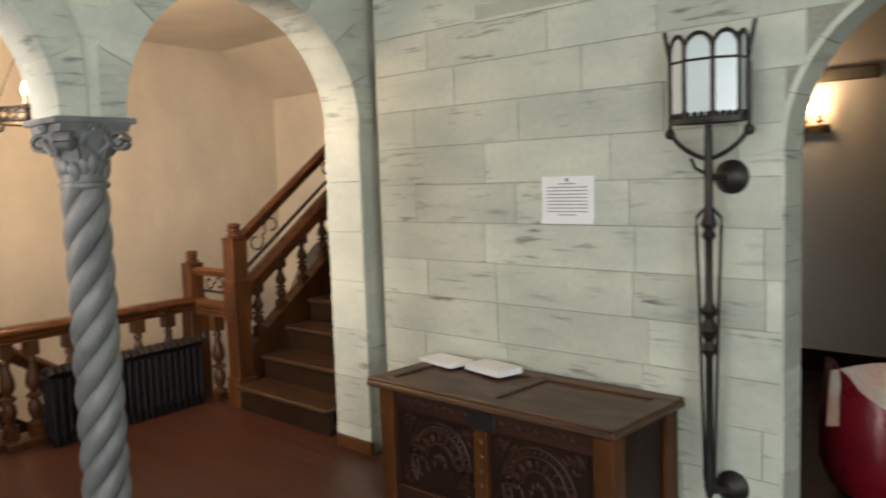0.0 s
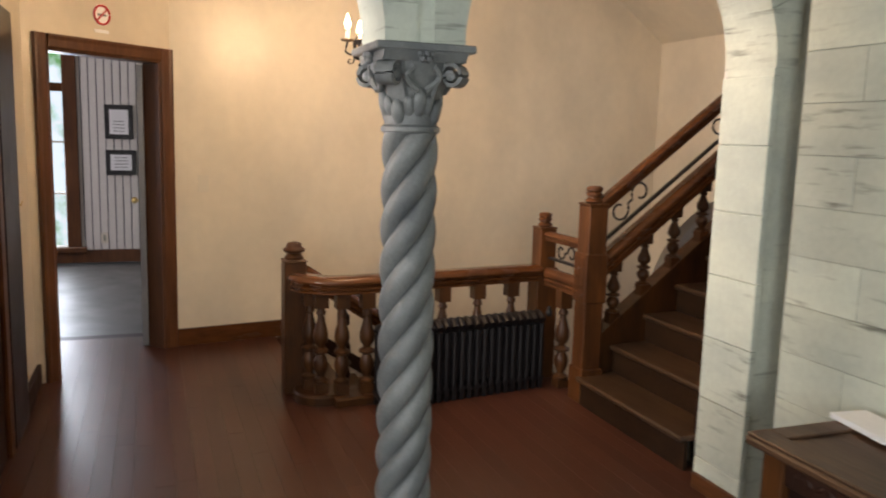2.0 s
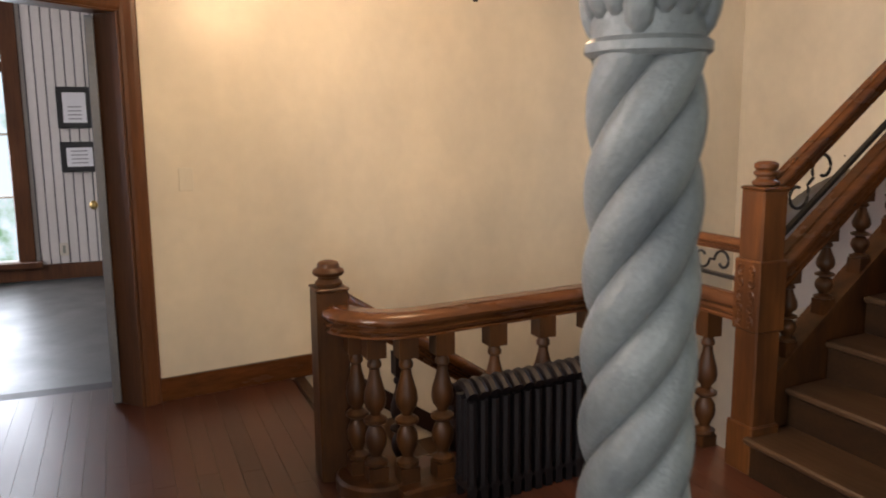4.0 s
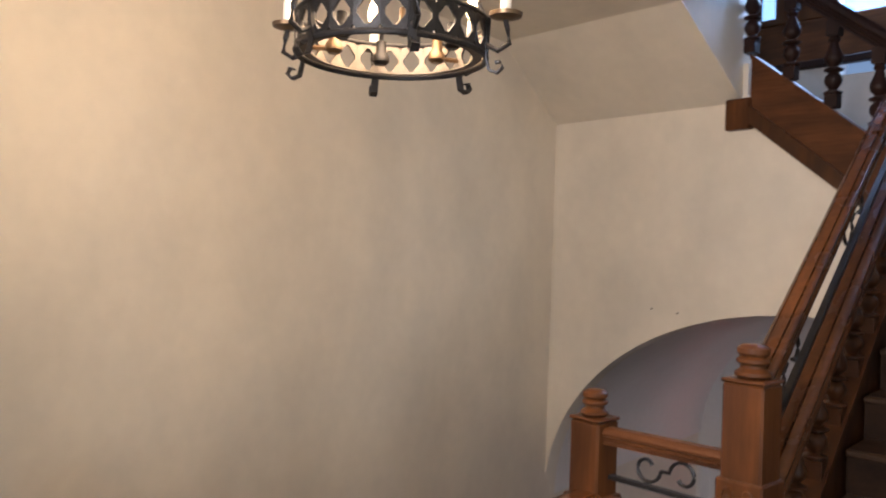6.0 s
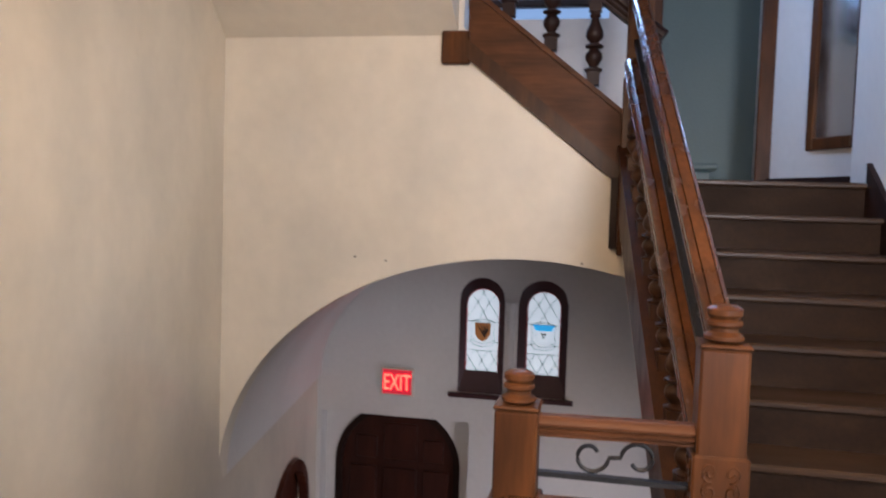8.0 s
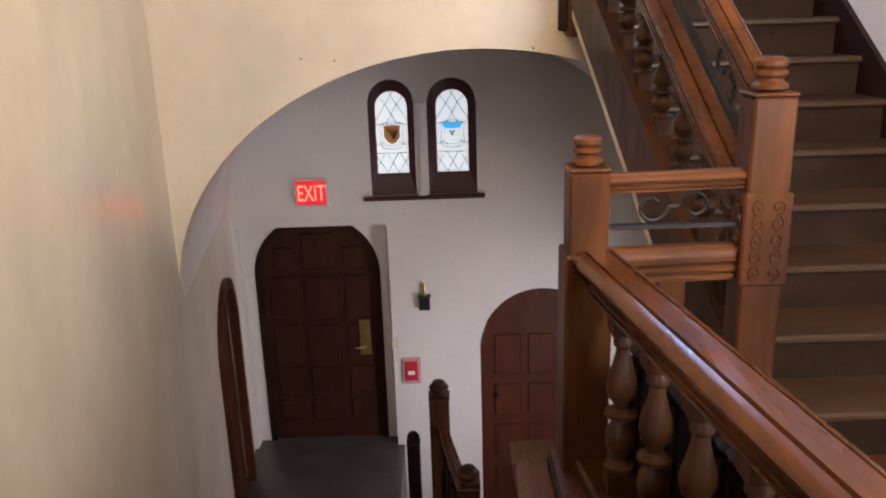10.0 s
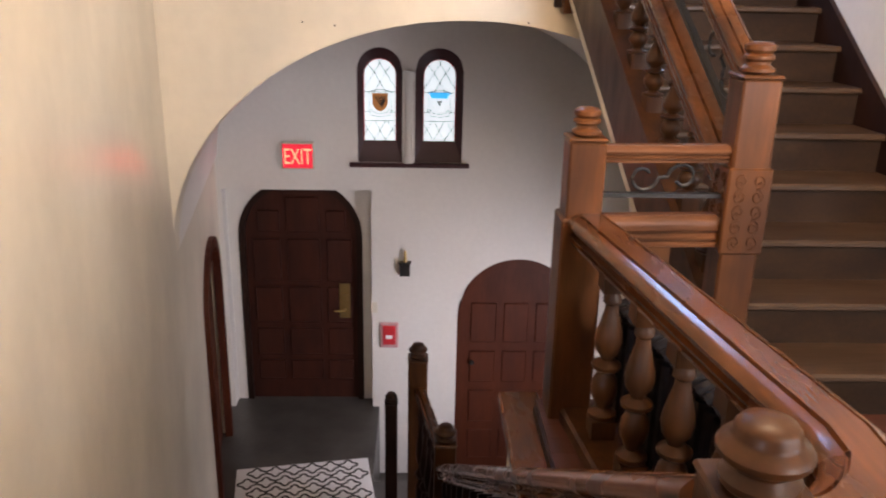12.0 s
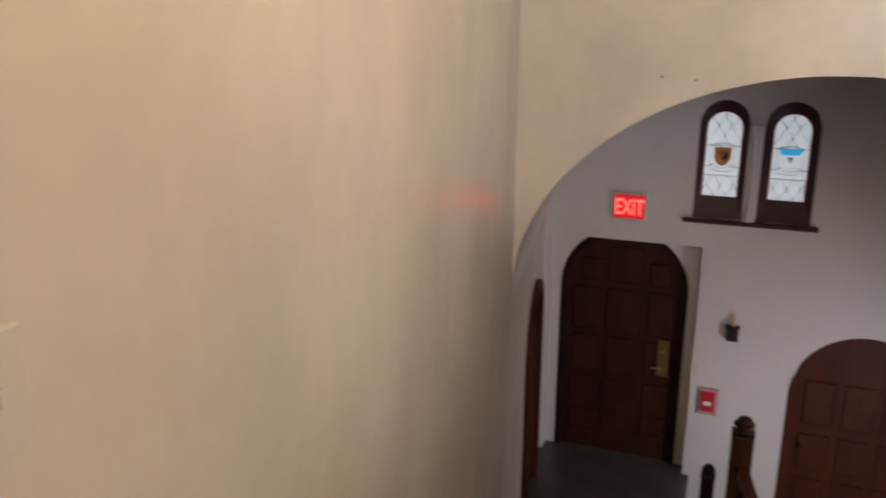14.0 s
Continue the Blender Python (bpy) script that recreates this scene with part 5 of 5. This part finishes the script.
bm = block(0.04, 0.044, -0.72, -0.65, 0.84, 1.02)
part("lock_plate", bm, BRASS, leaf)
sign = empty("no_smoking_sign", (-6.1, 0.4, 2.2), "round white no-smoking sign with red ring over the doorway", "sign")
sm = F @ at(0.52, 0.0, 2.15)
bm = bmesh.new()
lathe(bm, [(0.062, 0), (0.062, 0.003)], 32, sm @ pose(0, 0.003, 0, -90, 0, 0))
piece("disc", bm, PAPER, sign)
bm = bmesh.new()
sweep(bm, [sm @ Vector((0.054 * math.cos(a), 0.007, 0.054 * math.sin(a))) for a in [2 * math.pi * i / 32 for i in range(32)]], ring_section(0.007, 6), closed=True)
tube(bm, [sm @ Vector((-0.036, 0.007, 0.036)), sm @ Vector((0.036, 0.007, -0.036))], 0.005, 6)
piece("ring", bm, RED, sign, smooth=True)
bm = bmesh.new()
box(bm, -0.03, 0.03, 0.004, 0.0075, -0.006, 0.006, m=sm)
piece("cigarette_bar", bm, INK, sign)
bm = bmesh.new()
box(bm, -0.05, 0.05, 0.0, 0.003, -0.105, -0.085, m=sm)
piece("caption", bm, PAPER, sign)

# dark door in the south wall
sd = tagged(new("door_2"), "dark brown wooden door with oak casing in the cream wall", "door", kind="structure")
for x0, x1 in ((-4.73, -4.62), (-4.27, -4.18)):
    part("casing", block(x0, x1, -0.065, -0.03, 0, 2.05, 0.008), OAK, sd)
part("casing", block(-4.62, -4.27, -0.065, -0.03, 1.96, 2.05, 0.008), OAK_X, sd)
part("door_leaf", block(-4.62, -4.27, -0.07, -0.05, 0, 1.96), DARKOAK, sd)
# flat black slab in place of the doorway's shaded recess
part("recess_shade", block(-5.15, -4.73, -0.06, -0.025, 0.005, 2.02, 0.004), BLACK, sd, "near-black slab standing for the shade in the door recess")
structure("baseboard", block(-5.85, -5.15, -0.06, -0.035, 0, 0.12, 0.004), DARKOAK, "dark wooden baseboard beside the door", "baseboard")
bm = bmesh.new()
tube(bm, [(-5.24, -0.06, 1.1), (-5.24, -0.03, 1.09), (-5.24, -0.025, 1.11)], 0.004, 6)
thing("wall_hook", bm, BRASS, "small brass hook on the cream wall", "hook")

# far room window, frames, outlet
fw = tagged(new("window_1"), "tall far window with oak casing and daylight", "window", kind="structure")
part("casing", block(-10.215, -10.17, -0.27, -0.13, 0.1, 2.5, 0.008), TRIM, fw)
part("casing", block(-10.215, -10.17, -0.9, -0.76, 0.1, 2.5, 0.008), TRIM, fw)
part("casing", block(-10.215, -10.17, -0.76, -0.27, 2.36, 2.5, 0.008), TRIM, fw)
part("transom", block(-10.23, -10.19, -0.76, -0.27, 1.84, 1.93, 0.006), OAK, fw)
part("window_sill", block(-10.22, -10.13, -0.92, -0.08, 0.12, 0.18, 0.008), TRIM, fw)
for z in (0.75, 1.30):
    part("glazing_bar", block(-10.235, -10.215, -0.76, -0.27, z, z + 0.02), PLASTIC, fw)
OUTSIDE = bpy.data.materials.new("garden_daylight")
OUTSIDE.use_nodes = True
on, ol = OUTSIDE.node_tree.nodes, OUTSIDE.node_tree.links
tc, ns, rp = on.new("ShaderNodeTexCoord"), on.new("ShaderNodeTexNoise"), on.new("ShaderNodeValToRGB")
ns.inputs["Scale"].default_value, ns.inputs["Detail"].default_value = 3.0, 6.0
rp.color_ramp.elements[0].position, rp.color_ramp.elements[0].color = 0.34, (0.12, 0.35, 0.12, 1)
rp.color_ramp.elements[1].position, rp.color_ramp.elements[1].color = 0.5, (0.75, 0.92, 1.0, 1)
ol.new(tc.outputs["Object"], ns.inputs["Vector"])
ol.new(ns.outputs["Fac"], rp.inputs[0])
ob_ = on["Principled BSDF"]
ol.new(rp.outputs[0], ob_.inputs["Emission Color"])
ob_.inputs["Emission Strength"].default_value = 1.3
ob_.inputs["Base Color"].default_value = (0, 0, 0, 1)
structure("backdrop", block(-10.75, -10.7, -1.6, 0.4, -0.2, 3.0), OUTSIDE, "bright garden daylight outside the far window", "backdrop")
for z0, z1, n in ((1.355, 1.72, 0), (0.965, 1.235, 1)):
    y0, y1 = (0.135, 0.425) if n == 0 else (0.135, 0.45)
    pf = empty("picture_frame", (-10.2, 0.28, z0), "black-framed certificate on the white boarded wall", "picture frame", "framed certificates")
    piece("frame", block(-10.205, -10.175, y0, y1, z0, z1, 0.006), BLACK, pf)
    piece("mount", block(-10.176, -10.172, y0 + 0.05, y1 - 0.05, z0 + 0.05, z1 - 0.05), PAPER, pf)
    for j in range(4):
        piece("text_line", block(-10.173, -10.170, y0 + 0.09, y1 - 0.09, z0 + 0.08 + 0.035 * j, z0 + 0.088 + 0.035 * j), INK, pf)
wall_plate("wall_outlet", pose(-10.203, 0.1, 0.27, 0, 0, 90), "cream wall outlet on the boarded wall", "outlet", "socket")

# ---- lower vestibule ----
# main door in its niche
vd = tagged(new("door_3"), "dark panelled arched wooden door in the vestibule niche", "door", kind="structure")
DX0, DX1, DY = -7.46, -6.24, 8.12
bm = bmesh.new()
dtop = [(-6.85 + 0.61 * math.cos(a), -1.06 + 0.55 * min(math.sin(a) * 1.06, 1.0)) for a in [math.pi * i / 20 for i in range(21)]]
prism(bm, [(DX0, LOW), (DX1, LOW)] + dtop, 0.06, at(0, DY + 0.04))
part("door_leaf", bm, MAHOG, vd)
# plaster round the arched head
bm = bmesh.new()
prism(bm, dtop[:11] + [(-6.85, -0.44), (-6.0, -0.44), (-6.0, LOW), (DX1, LOW)], 0.1, at(0, DY))
prism(bm, dtop[10:] + [(DX0, LOW), (-7.7, LOW), (-7.7, -0.44), (-6.85, -0.44)], 0.1, at(0, DY))
structure("wall_niche", bm, WHITE, "white plaster round the arched door")
bm = bmesh.new()
sweep(bm, [(DX1 - 0.02, DY + 0.02, LOW)] + [(-6.85 + 0.59 * math.cos(a), DY + 0.02, -1.06 + 0.53 * min(math.sin(a) * 1.06, 1.0)) for a in [math.pi * i / 24 for i in range(25)]] + [(DX0 + 0.02, DY + 0.02, LOW)], [(-0.03, -0.03), (0.03, -0.03), (0.03, 0.03), (-0.03, 0.03)], up=(0, 1, 0))
part("frame", bm, DARKOAK, vd)
cols = [(-7.34, -7.06), (-7.0, -6.66), (-6.60, -6.34)]
rowz = [(-2.68, -2.45), (-2.39, -2.08), (-2.02, -1.62), (-1.56, -1.10)]
for x0, x1 in cols:
    for z0, z1 in rowz:
        bm = bmesh.new()
        box(bm, x0, x1, DY + 0.022, DY + 0.04, z0, z1, 0.014)
        part("panel", bm, MAHOG, vd)
for x0, x1, z1 in ((-7.28, -7.06, -0.80), (-7.0, -6.66, -0.66), (-6.60, -6.40, -0.80)):
    part("panel", block(x0, x1, DY + 0.022, DY + 0.04, -1.03, z1, 0.014), MAHOG, vd)
lock = part("lock_plate", block(-6.475, -6.365, DY + 0.012, DY + 0.03, -1.96, -1.58, 0.004), BRASS, vd, "brass lock plate")
bm = bmesh.new()
tube(bm, [(-6.42, DY + 0.012, -1.86), (-6.42, DY - 0.04, -1.86), (-6.52, DY - 0.045, -1.86)], 0.011, 8)
box(bm, -6.45, -6.39, DY - 0.02, DY + 0.012, -1.75, -1.69, 0.004)
part("door_handle", bm, BRASS, lock, smooth=True)

# twin arched leaded lights
LEAD = material("lead_came", (0.03, 0.03, 0.035), 0.6)
FRAMEW = material("dark_red_window_frame", (0.045, 0.01, 0.012), 0.4, fine_amount=0.15)
for wi, (x0, x1) in enumerate(((-6.25, -5.83), (-5.71, -5.25))):
    win = tagged(new("window_2" if wi == 0 else "window_3"), "arched leaded window with %s in a dark red frame" % ("a gold and black shield" if wi == 0 else "a blue-topped white shield"), "window", kind="structure")
    c = (x0 + x1) / 2
    gx0, gx1, gz0, gzs = c - 0.155, c + 0.155, -0.06, 0.555
    bm = bmesh.new()
    inner = [(gx1, gz0)] + arch_top(gx0, gx1, gzs, 0.155) + [(gx0, gz0)]
    outer = [(x1, -0.26)] + arch_top(x0, x1, 0.60, 0.21) + [(x0, -0.26)]
    n = len(inner)
    for yy, flip in ((BACK_Y + 0.01, 1), (BACK_Y + 0.10, -1)):
        vi = [bm.verts.new((u, yy + 0.03 * (flip > 0), v)) for u, v in inner]
        vo = [bm.verts.new((u, yy, v)) for u, v in outer]
        for i in range(n):
            bm.faces.new((vi[i], vi[(i + 1) % n], vo[(i + 1) % n], vo[i]))
    part("window_frame", bm, FRAMEW, win)
    bm = bmesh.new()
    prism(bm, inner, 0.006, at(0, BACK_Y + 0.07))
    part("pane", bm, PANE, win, "milky white leaded glass")
    bm = bmesh.new()
    yl = BACK_Y + 0.066
    tube(bm, [(gx0 + 0.004, yl, gz0), (gx0 + 0.004, yl, gzs)] + [(u, yl, v) for u, v in arch_top(gx0 + 0.004, gx1 - 0.004, gzs, 0.15)[::-1]] + [(gx1 - 0.004, yl, gz0)], 0.006, 5)
    part("red_border", bm, RED, win, "narrow red glass border")
    def came(pts):
        b = bmesh.new()
        tube(b, [(c + u, yl, v) for u, v in pts], 0.003, 5)
        part("lead_came", b, LEAD, win)
    came([(-0.155, 0.13), (0.155, 0.13)])
    came([(-0.155, 0.21), (-0.09, 0.21)])
    came([(0.155, 0.21), (0.09, 0.21)])
    came([(-0.155, 0.40), (0.155, 0.40)])
    came([(0.11 * math.cos(a), 0.385 + 0.035 * math.sin(a)) for a in [math.pi * i / 12 for i in range(13)]])
    for sx in (-1, 1):
        came([(sx * 0.11, 0.40), (sx * 0.10, 0.30), (sx * 0.115, 0.21)])
        # diamond quarries above and below
        came([(sx * 0.155, 0.42), (sx * 0.052, 0.58), (sx * -0.02, 0.70)])
        came([(sx * 0.052, 0.40), (sx * -0.052, 0.58), (sx * -0.11, 0.65)])
        came([(sx * 0.052, 0.58), (sx * 0.11, 0.65)])
        came([(sx * 0.155, 0.11), (sx * 0.052, -0.055)])
        came([(sx * 0.052, 0.13), (sx * -0.052, -0.055)])
        came([(sx * 0.155, -0.02), (sx * 0.07, 0.13)])
    # shield and scroll
    sh = [(-0.075, 0.385), (0.075, 0.385), (0.07, 0.28), (0.04, 0.235), (0.0, 0.215), (-0.04, 0.235), (-0.07, 0.28)]
    bm = bmesh.new()
    prism(bm, [(c + u, v) for u, v in sh], 0.004, at(0, yl - 0.004))
    part("shield", bm, glow("amber_glass", (0.5, 0.2, 0.05), 0.15) if wi == 0 else PANE, win)
    if wi == 0:
        for k in range(4):
            bm = bmesh.new()
            prism(bm, [(c - 0.055 + 0.03 * k, 0.365), (c - 0.045 + 0.03 * k, 0.365), (c + 0.03 + 0.008 * k, 0.26 + 0.02 * k), (c + 0.015 + 0.008 * k, 0.255 + 0.015 * k)], 0.004, at(0, yl - 0.008))
            part("shield_stripe", bm, BLACK, win)
    else:
        bm = bmesh.new()
        prism(bm, [(c - 0.10, 0.40), (c + 0.10, 0.40), (c + 0.075, 0.345), (c - 0.075, 0.345)], 0.004, at(0, yl - 0.008))
        part("shield_top", bm, glow("blue_glass", (0.05, 0.45, 0.8), 0.6), win, "blue glass")
        for u, v in ((-0.014, 0.305), (0.014, 0.305), (0, 0.28)):
            part("charge", block(c + u - 0.01, c + u + 0.01, yl - 0.009, yl - 0.004, v, v + 0.02), MAHOG, win)
    came(sh + sh[:1])
    came([(-0.1, 0.22), (-0.09, 0.18), (0.0, 0.20 - 0.035), (0.09, 0.18), (0.1, 0.22)])
    came([(-0.08, 0.235), (-0.06, 0.205), (0.0, 0.195), (0.06, 0.205), (0.08, 0.235)])
    came([(-0.1, 0.22), (-0.08, 0.24)])
    came([(0.1, 0.22), (0.08, 0.24)])
structure("window_sill", block(-6.33, -5.19, BACK_Y - 0.05, BACK_Y + 0.05, -0.30, -0.262, 0.006), FRAMEW, "dark wooden sill under the twin windows", "window sill")
bm = bmesh.new()
lathe(bm, [(0.05, -0.26), (0.05, -0.2), (0.035, -0.18), (0.033, 0.5), (0.045, 0.52), (0.055, 0.56), (0.055, 0.6)], 16, at(-5.77, BACK_Y - 0.005))
thing("colonnette", bm, WHITE, "slim white plaster colonnette between the twin windows", "column", smooth=True)

# exit sign
ex = empty("exit_sign", (-6.83, BACK_Y - 0.03, -0.2), "lit red exit sign with pale housing on the wall", "exit sign")
piece("housing", block(-6.97, -6.66, BACK_Y - 0.05, BACK_Y - 0.001, -0.33, -0.07, 0.008), PLASTIC, ex)
curve = bpy.data.curves.new("letters", "FONT")
curve.body, curve.size, curve.extrude, curve.align_x = "EXIT", 0.215, 0.002, "CENTER"
tmp = new("letters", curve)
tmp.matrix_world = pose(-6.815, BACK_Y - 0.053, -0.275, 90, 0, 0) @ Matrix.Diagonal((0.60, 1, 1, 1))
dg = bpy.context.evaluated_depsgraph_get()
me = bpy.data.meshes.new_from_object(tmp.evaluated_get(dg))
me.transform(tmp.matrix_world)
bpy.data.objects.remove(tmp)
me.materials.clear()
me.materials.append(SIGN)
local(new("letters", me), ex)
piece("face", block(-6.955, -6.675, BACK_Y - 0.052, BACK_Y - 0.049, -0.315, -0.085), glow("lit_red_face", (0.35, 0.012, 0.02), 1.3), ex, "glowing dim red face")

# sconce, plates, fire alarm
cs_ = empty("candle_sconce", (-5.79, BACK_Y, -1.3), "small dark iron candle sconce, unlit, on the white wall", "wall lamp")
piece("box", block(-5.85, -5.745, BACK_Y - 0.07, BACK_Y - 0.001, -1.40, -1.27, 0.006), IRON, cs_)
piece("ledge", block(-5.86, -5.735, BACK_Y - 0.08, BACK_Y - 0.001, -1.27, -1.255, 0.004), IRON, cs_)
bm = bmesh.new()
lathe(bm, [(0.015, 0), (0.015, 0.07), (0.018, 0.09), (0.006, 0.125)], 12, at(-5.795, BACK_Y - 0.04, -1.255))
piece("candle", bm, BRASS, cs_, "pale candle bulb", smooth=True)
wall_plate("light_switch", pose(-6.11, BACK_Y - 0.001, -1.76), "white double switch plate beside the door", "light switch")
fa = empty("fire_alarm", (-5.95, BACK_Y, -2.05), "red fire alarm pull station under a clear cover", "fire alarm")
piece("cover", block(-6.05, -5.86, BACK_Y - 0.03, BACK_Y - 0.001, -2.20, -1.92, 0.01), material("clear_pink_cover", (0.6, 0.35, 0.36), 0.25), fa)
piece("station", block(-6.02, -5.89, BACK_Y - 0.045, BACK_Y - 0.03, -2.16, -1.95, 0.006), RED, fa)
piece("handle", block(-5.99, -5.92, BACK_Y - 0.055, BACK_Y - 0.045, -2.09, -2.05, 0.004), PAPER, fa)

# arched mahogany door on the back wall
ad = tagged(new("door_4"), "red-brown arched panelled door in the vestibule wall", "door", kind="structure")
AX, AW = -4.65, 0.61
top = arch_top(AX - AW, AX + AW, -1.84, 0.61)
bm = bmesh.new()
prism(bm, [(AX - AW + 0.01, BOT), (AX + AW - 0.01, BOT)] + top, 0.05, at(0, BACK_Y + 0.05))
part("door_leaf", bm, REDDOOR, ad)
bm = bmesh.new()
sweep(bm, [(AX + AW - 0.045, BACK_Y + 0.03, BOT)] + [(AX + (AW - 0.045) * math.cos(a), BACK_Y + 0.03, -1.84 + (0.61 - 0.045) * math.sin(a)) for a in [math.pi * i / 24 for i in range(25)]] + [(AX - AW + 0.045, BACK_Y + 0.03, BOT)], [(-0.045, -0.03), (0.045, -0.03), (0.045, 0.03), (-0.045, 0.03)], up=(0, 1, 0))
part("frame", bm, REDDOOR, ad)
for x0, x1 in ((-5.12, -4.85), (-4.78, -4.52), (-4.45, -4.18)):
    for z0, z1 in ((-3.55, -3.2), (-3.1, -2.72), (-2.62, -2.26), (-2.16, -1.72)):
        part("panel", block(x0, x1, BACK_Y + 0.036, BACK_Y + 0.052, z0, z1, 0.012), REDDOOR, ad)
bm = bmesh.new()
bmesh.ops.create_icosphere(bm, subdivisions=2, radius=0.03, matrix=Matrix.Translation((-5.1, BACK_Y + 0.0, -2.38)))
part("door_handle", bm, IRON, ad, smooth=True)

# side door in the stair wall
sdr = tagged(new("door_5"), "red-brown arched side door in the stair wall", "door", kind="structure")
top = arch_top(sd0, sd1, -1.2, 0.5)
bm = bmesh.new()
prism(bm, [(sd0, LOW), (sd1, LOW)] + top, 0.05, on_a(0, 0, -0.06))
part("door_leaf", bm, REDDOOR, sdr)
bm = bmesh.new()
k = [(sd1 - 0.03, LOW)] + arch_top(sd0 + 0.03, sd1 - 0.03, -1.2, 0.47) + [(sd0 + 0.03, LOW)]
mA = on_a(0, 0, 0.0)
sweep(bm, [mA @ Vector((u, -0.008, v)) for u, v in k], [(-0.045, -0.035), (0.045, -0.035), (0.045, 0.035), (-0.045, 0.035)], up=mA.to_3x3() @ Vector((0, 1, 0)))
part("frame", bm, REDDOOR, sdr)
for z in (-2.2, -1.3):
    bm = bmesh.new()
    box(bm, sd0 + 0.06, sd0 + 0.10, -0.03, 0.06, z, z + 0.1, m=mA)
    part("hinge", bm, IRON, sdr)

# patterned mat, square to the stair wall
mat_ = empty("door_mat", (-6.72, 6.4, LOW), "white mat with dark trellis pattern on the vestibule floor", "mat")
MW, MD = 1.2, 0.95
MM = pose(-6.72, 6.88, LOW, 0, 0, SKEW) @ Matrix.Translation((-MW / 2, -MD, 0))
bm = block(0, MW, 0, MD, 0.001, 0.012, 0.004)
bmesh.ops.transform(bm, matrix=MM, verts=bm.verts)
piece("mat_body", bm, PAPER, mat_)
for i in range(7):
    for j in range(6):
        cx, cy = 0.10 + 0.166 * i + (0.083 if j % 2 else 0), 0.09 + 0.153 * j
        if cx > MW - 0.07:
            continue
        bm = bmesh.new()
        pts = [MM @ Vector((cx + (0.068 + 0.015 * math.cos(4 * a)) * math.cos(a), cy + (0.062 + 0.015 * math.cos(4 * a)) * math.sin(a), 0.0135)) for a in [2 * math.pi * q / 24 for q in range(24)]]
        sweep(bm, pts, [(-0.010, -0.001), (0.010, -0.001), (0.010, 0.0015), (-0.010, 0.0015)], closed=True)
        piece("pattern", bm, BLACK, mat_)

# ---- upper landing ----
ud = tagged(new("door_6"), "open doorway with dark oak casing on the upper landing", "door", kind="structure")
for x0, x1 in ((-4.78, -4.655), (-4.035, -3.90)):
    part("casing", block(x0, x1, 6.262, 6.30, LAND - 0.01, 3.65, 0.008), OAK, ud)
part("casing", block(-4.655, -4.035, 6.262, 6.30, 3.55, 3.65, 0.008), OAK_X, ud)
bm = bmesh.new()
box(bm, -4.62, -4.22, 6.9, 7.25, LAND, LAND + 0.14, 0.02)
box(bm, -4.64, -4.18, 6.88, 7.27, LAND + 0.14, LAND + 0.19, 0.015)
thing("teal_bench", bm, TEAL, "low teal painted bench against the teal wall", "bench")
structure("floor", block(-5.0, -3.3, 6.3, 7.4, LAND - 0.2, LAND - 0.005), TREAD, "wooden floor of the teal room", "floor")
pm = at(-3.98, 6.34, 0, -64)
mir = empty("framed_mirror", pm @ Vector((0.45, -0.02, 2.3)), "narrow oak-framed mirror on the white landing wall", "mirror")
MIRROR = material("dim_mirror", (0.6, 0.6, 0.6), 0.08, metal=1.0, fine_amount=0.01, amount=0.05, bump=0.0)
for a in ((0.44, 0.50, 1.86, 2.86), (0.81, 0.87, 1.86, 2.86), (0.50, 0.81, 1.86, 1.93), (0.50, 0.81, 2.80, 2.86)):
    bm = bmesh.new()
    box(bm, a[0], a[1], -0.03, -0.002, a[2], a[3], 0.006, m=pm)
    piece("frame", bm, OAK, mir)
bm = bmesh.new()
box(bm, 0.50, 0.81, -0.014, -0.006, 1.92, 2.80, m=pm)
piece("glass", bm, MIRROR, mir)
bm = bmesh.new()
box(bm, 0.0, 1.0, -0.02, 0.0, LAND, LAND + 0.06, m=pm)
structure("baseboard", bm, DARKOAK, "dark wooden baseboard of the landing wall", "baseboard")
# window behind the upper flight
uw = tagged(new("window_4"), "bright upper window with dark oak frame and iron scrolls", "window", kind="structure")
part("pane", block(-5.75, -5.0, 6.36, 6.37, 3.15, 3.9), glow("bright_sky_glass", (0.35, 0.62, 1.0), 1.8), uw)
part("panel", block(-6.4, -5.0, 6.27, 6.30, 2.86, 3.16, 0.008), OAK_X, uw, "dark oak panel below the window")
part("panel", block(-6.9, -5.80, 6.27, 6.30, 3.16, 3.9, 0.008), OAK, uw, "dark oak panel beside the window")
part("pane", block(-6.27, -6.18, 6.25, 6.262, 3.21, 3.7), bpy.data.materials["bright_sky_glass"], uw)
part("window_frame", block(-5.80, -5.75, 6.262, 6.31, 3.16, 3.9, 0.006), OAK, uw)
part("window_frame", block(-5.25, -5.0, 6.262, 6.31, 3.16, 3.9, 0.006), DARKOAK, uw)
part("window_sill", block(-6.4, -5.0, 6.23, 6.30, 2.82, 2.87, 0.006), DARKOAK, uw)
# carved panel of the tall newel
for face in range(2):
    for sx in (-1, 1):
        for k in range(5):
            z = 0.622 + 0.05 * k
            turn_ = 1 if k % 2 else -1
            pts = [(sx * (0.027 + 0.021 * math.cos(a) * (0.25 + 0.75 * a / 8)), 0, z + turn_ * 0.026 * math.sin(a) * (0.25 + 0.75 * a / 8)) for a in [0.45 * q for q in range(19)]]
            m = pose(*NC, 0, 0, 0, -90 * face) @ Matrix.Translation((0, -0.0708, 0))
            piece("carved_scroll", tube(bmesh.new(), [m @ Vector(p) for p in pts], 0.0036, 5), OAK, nc, smooth=True)
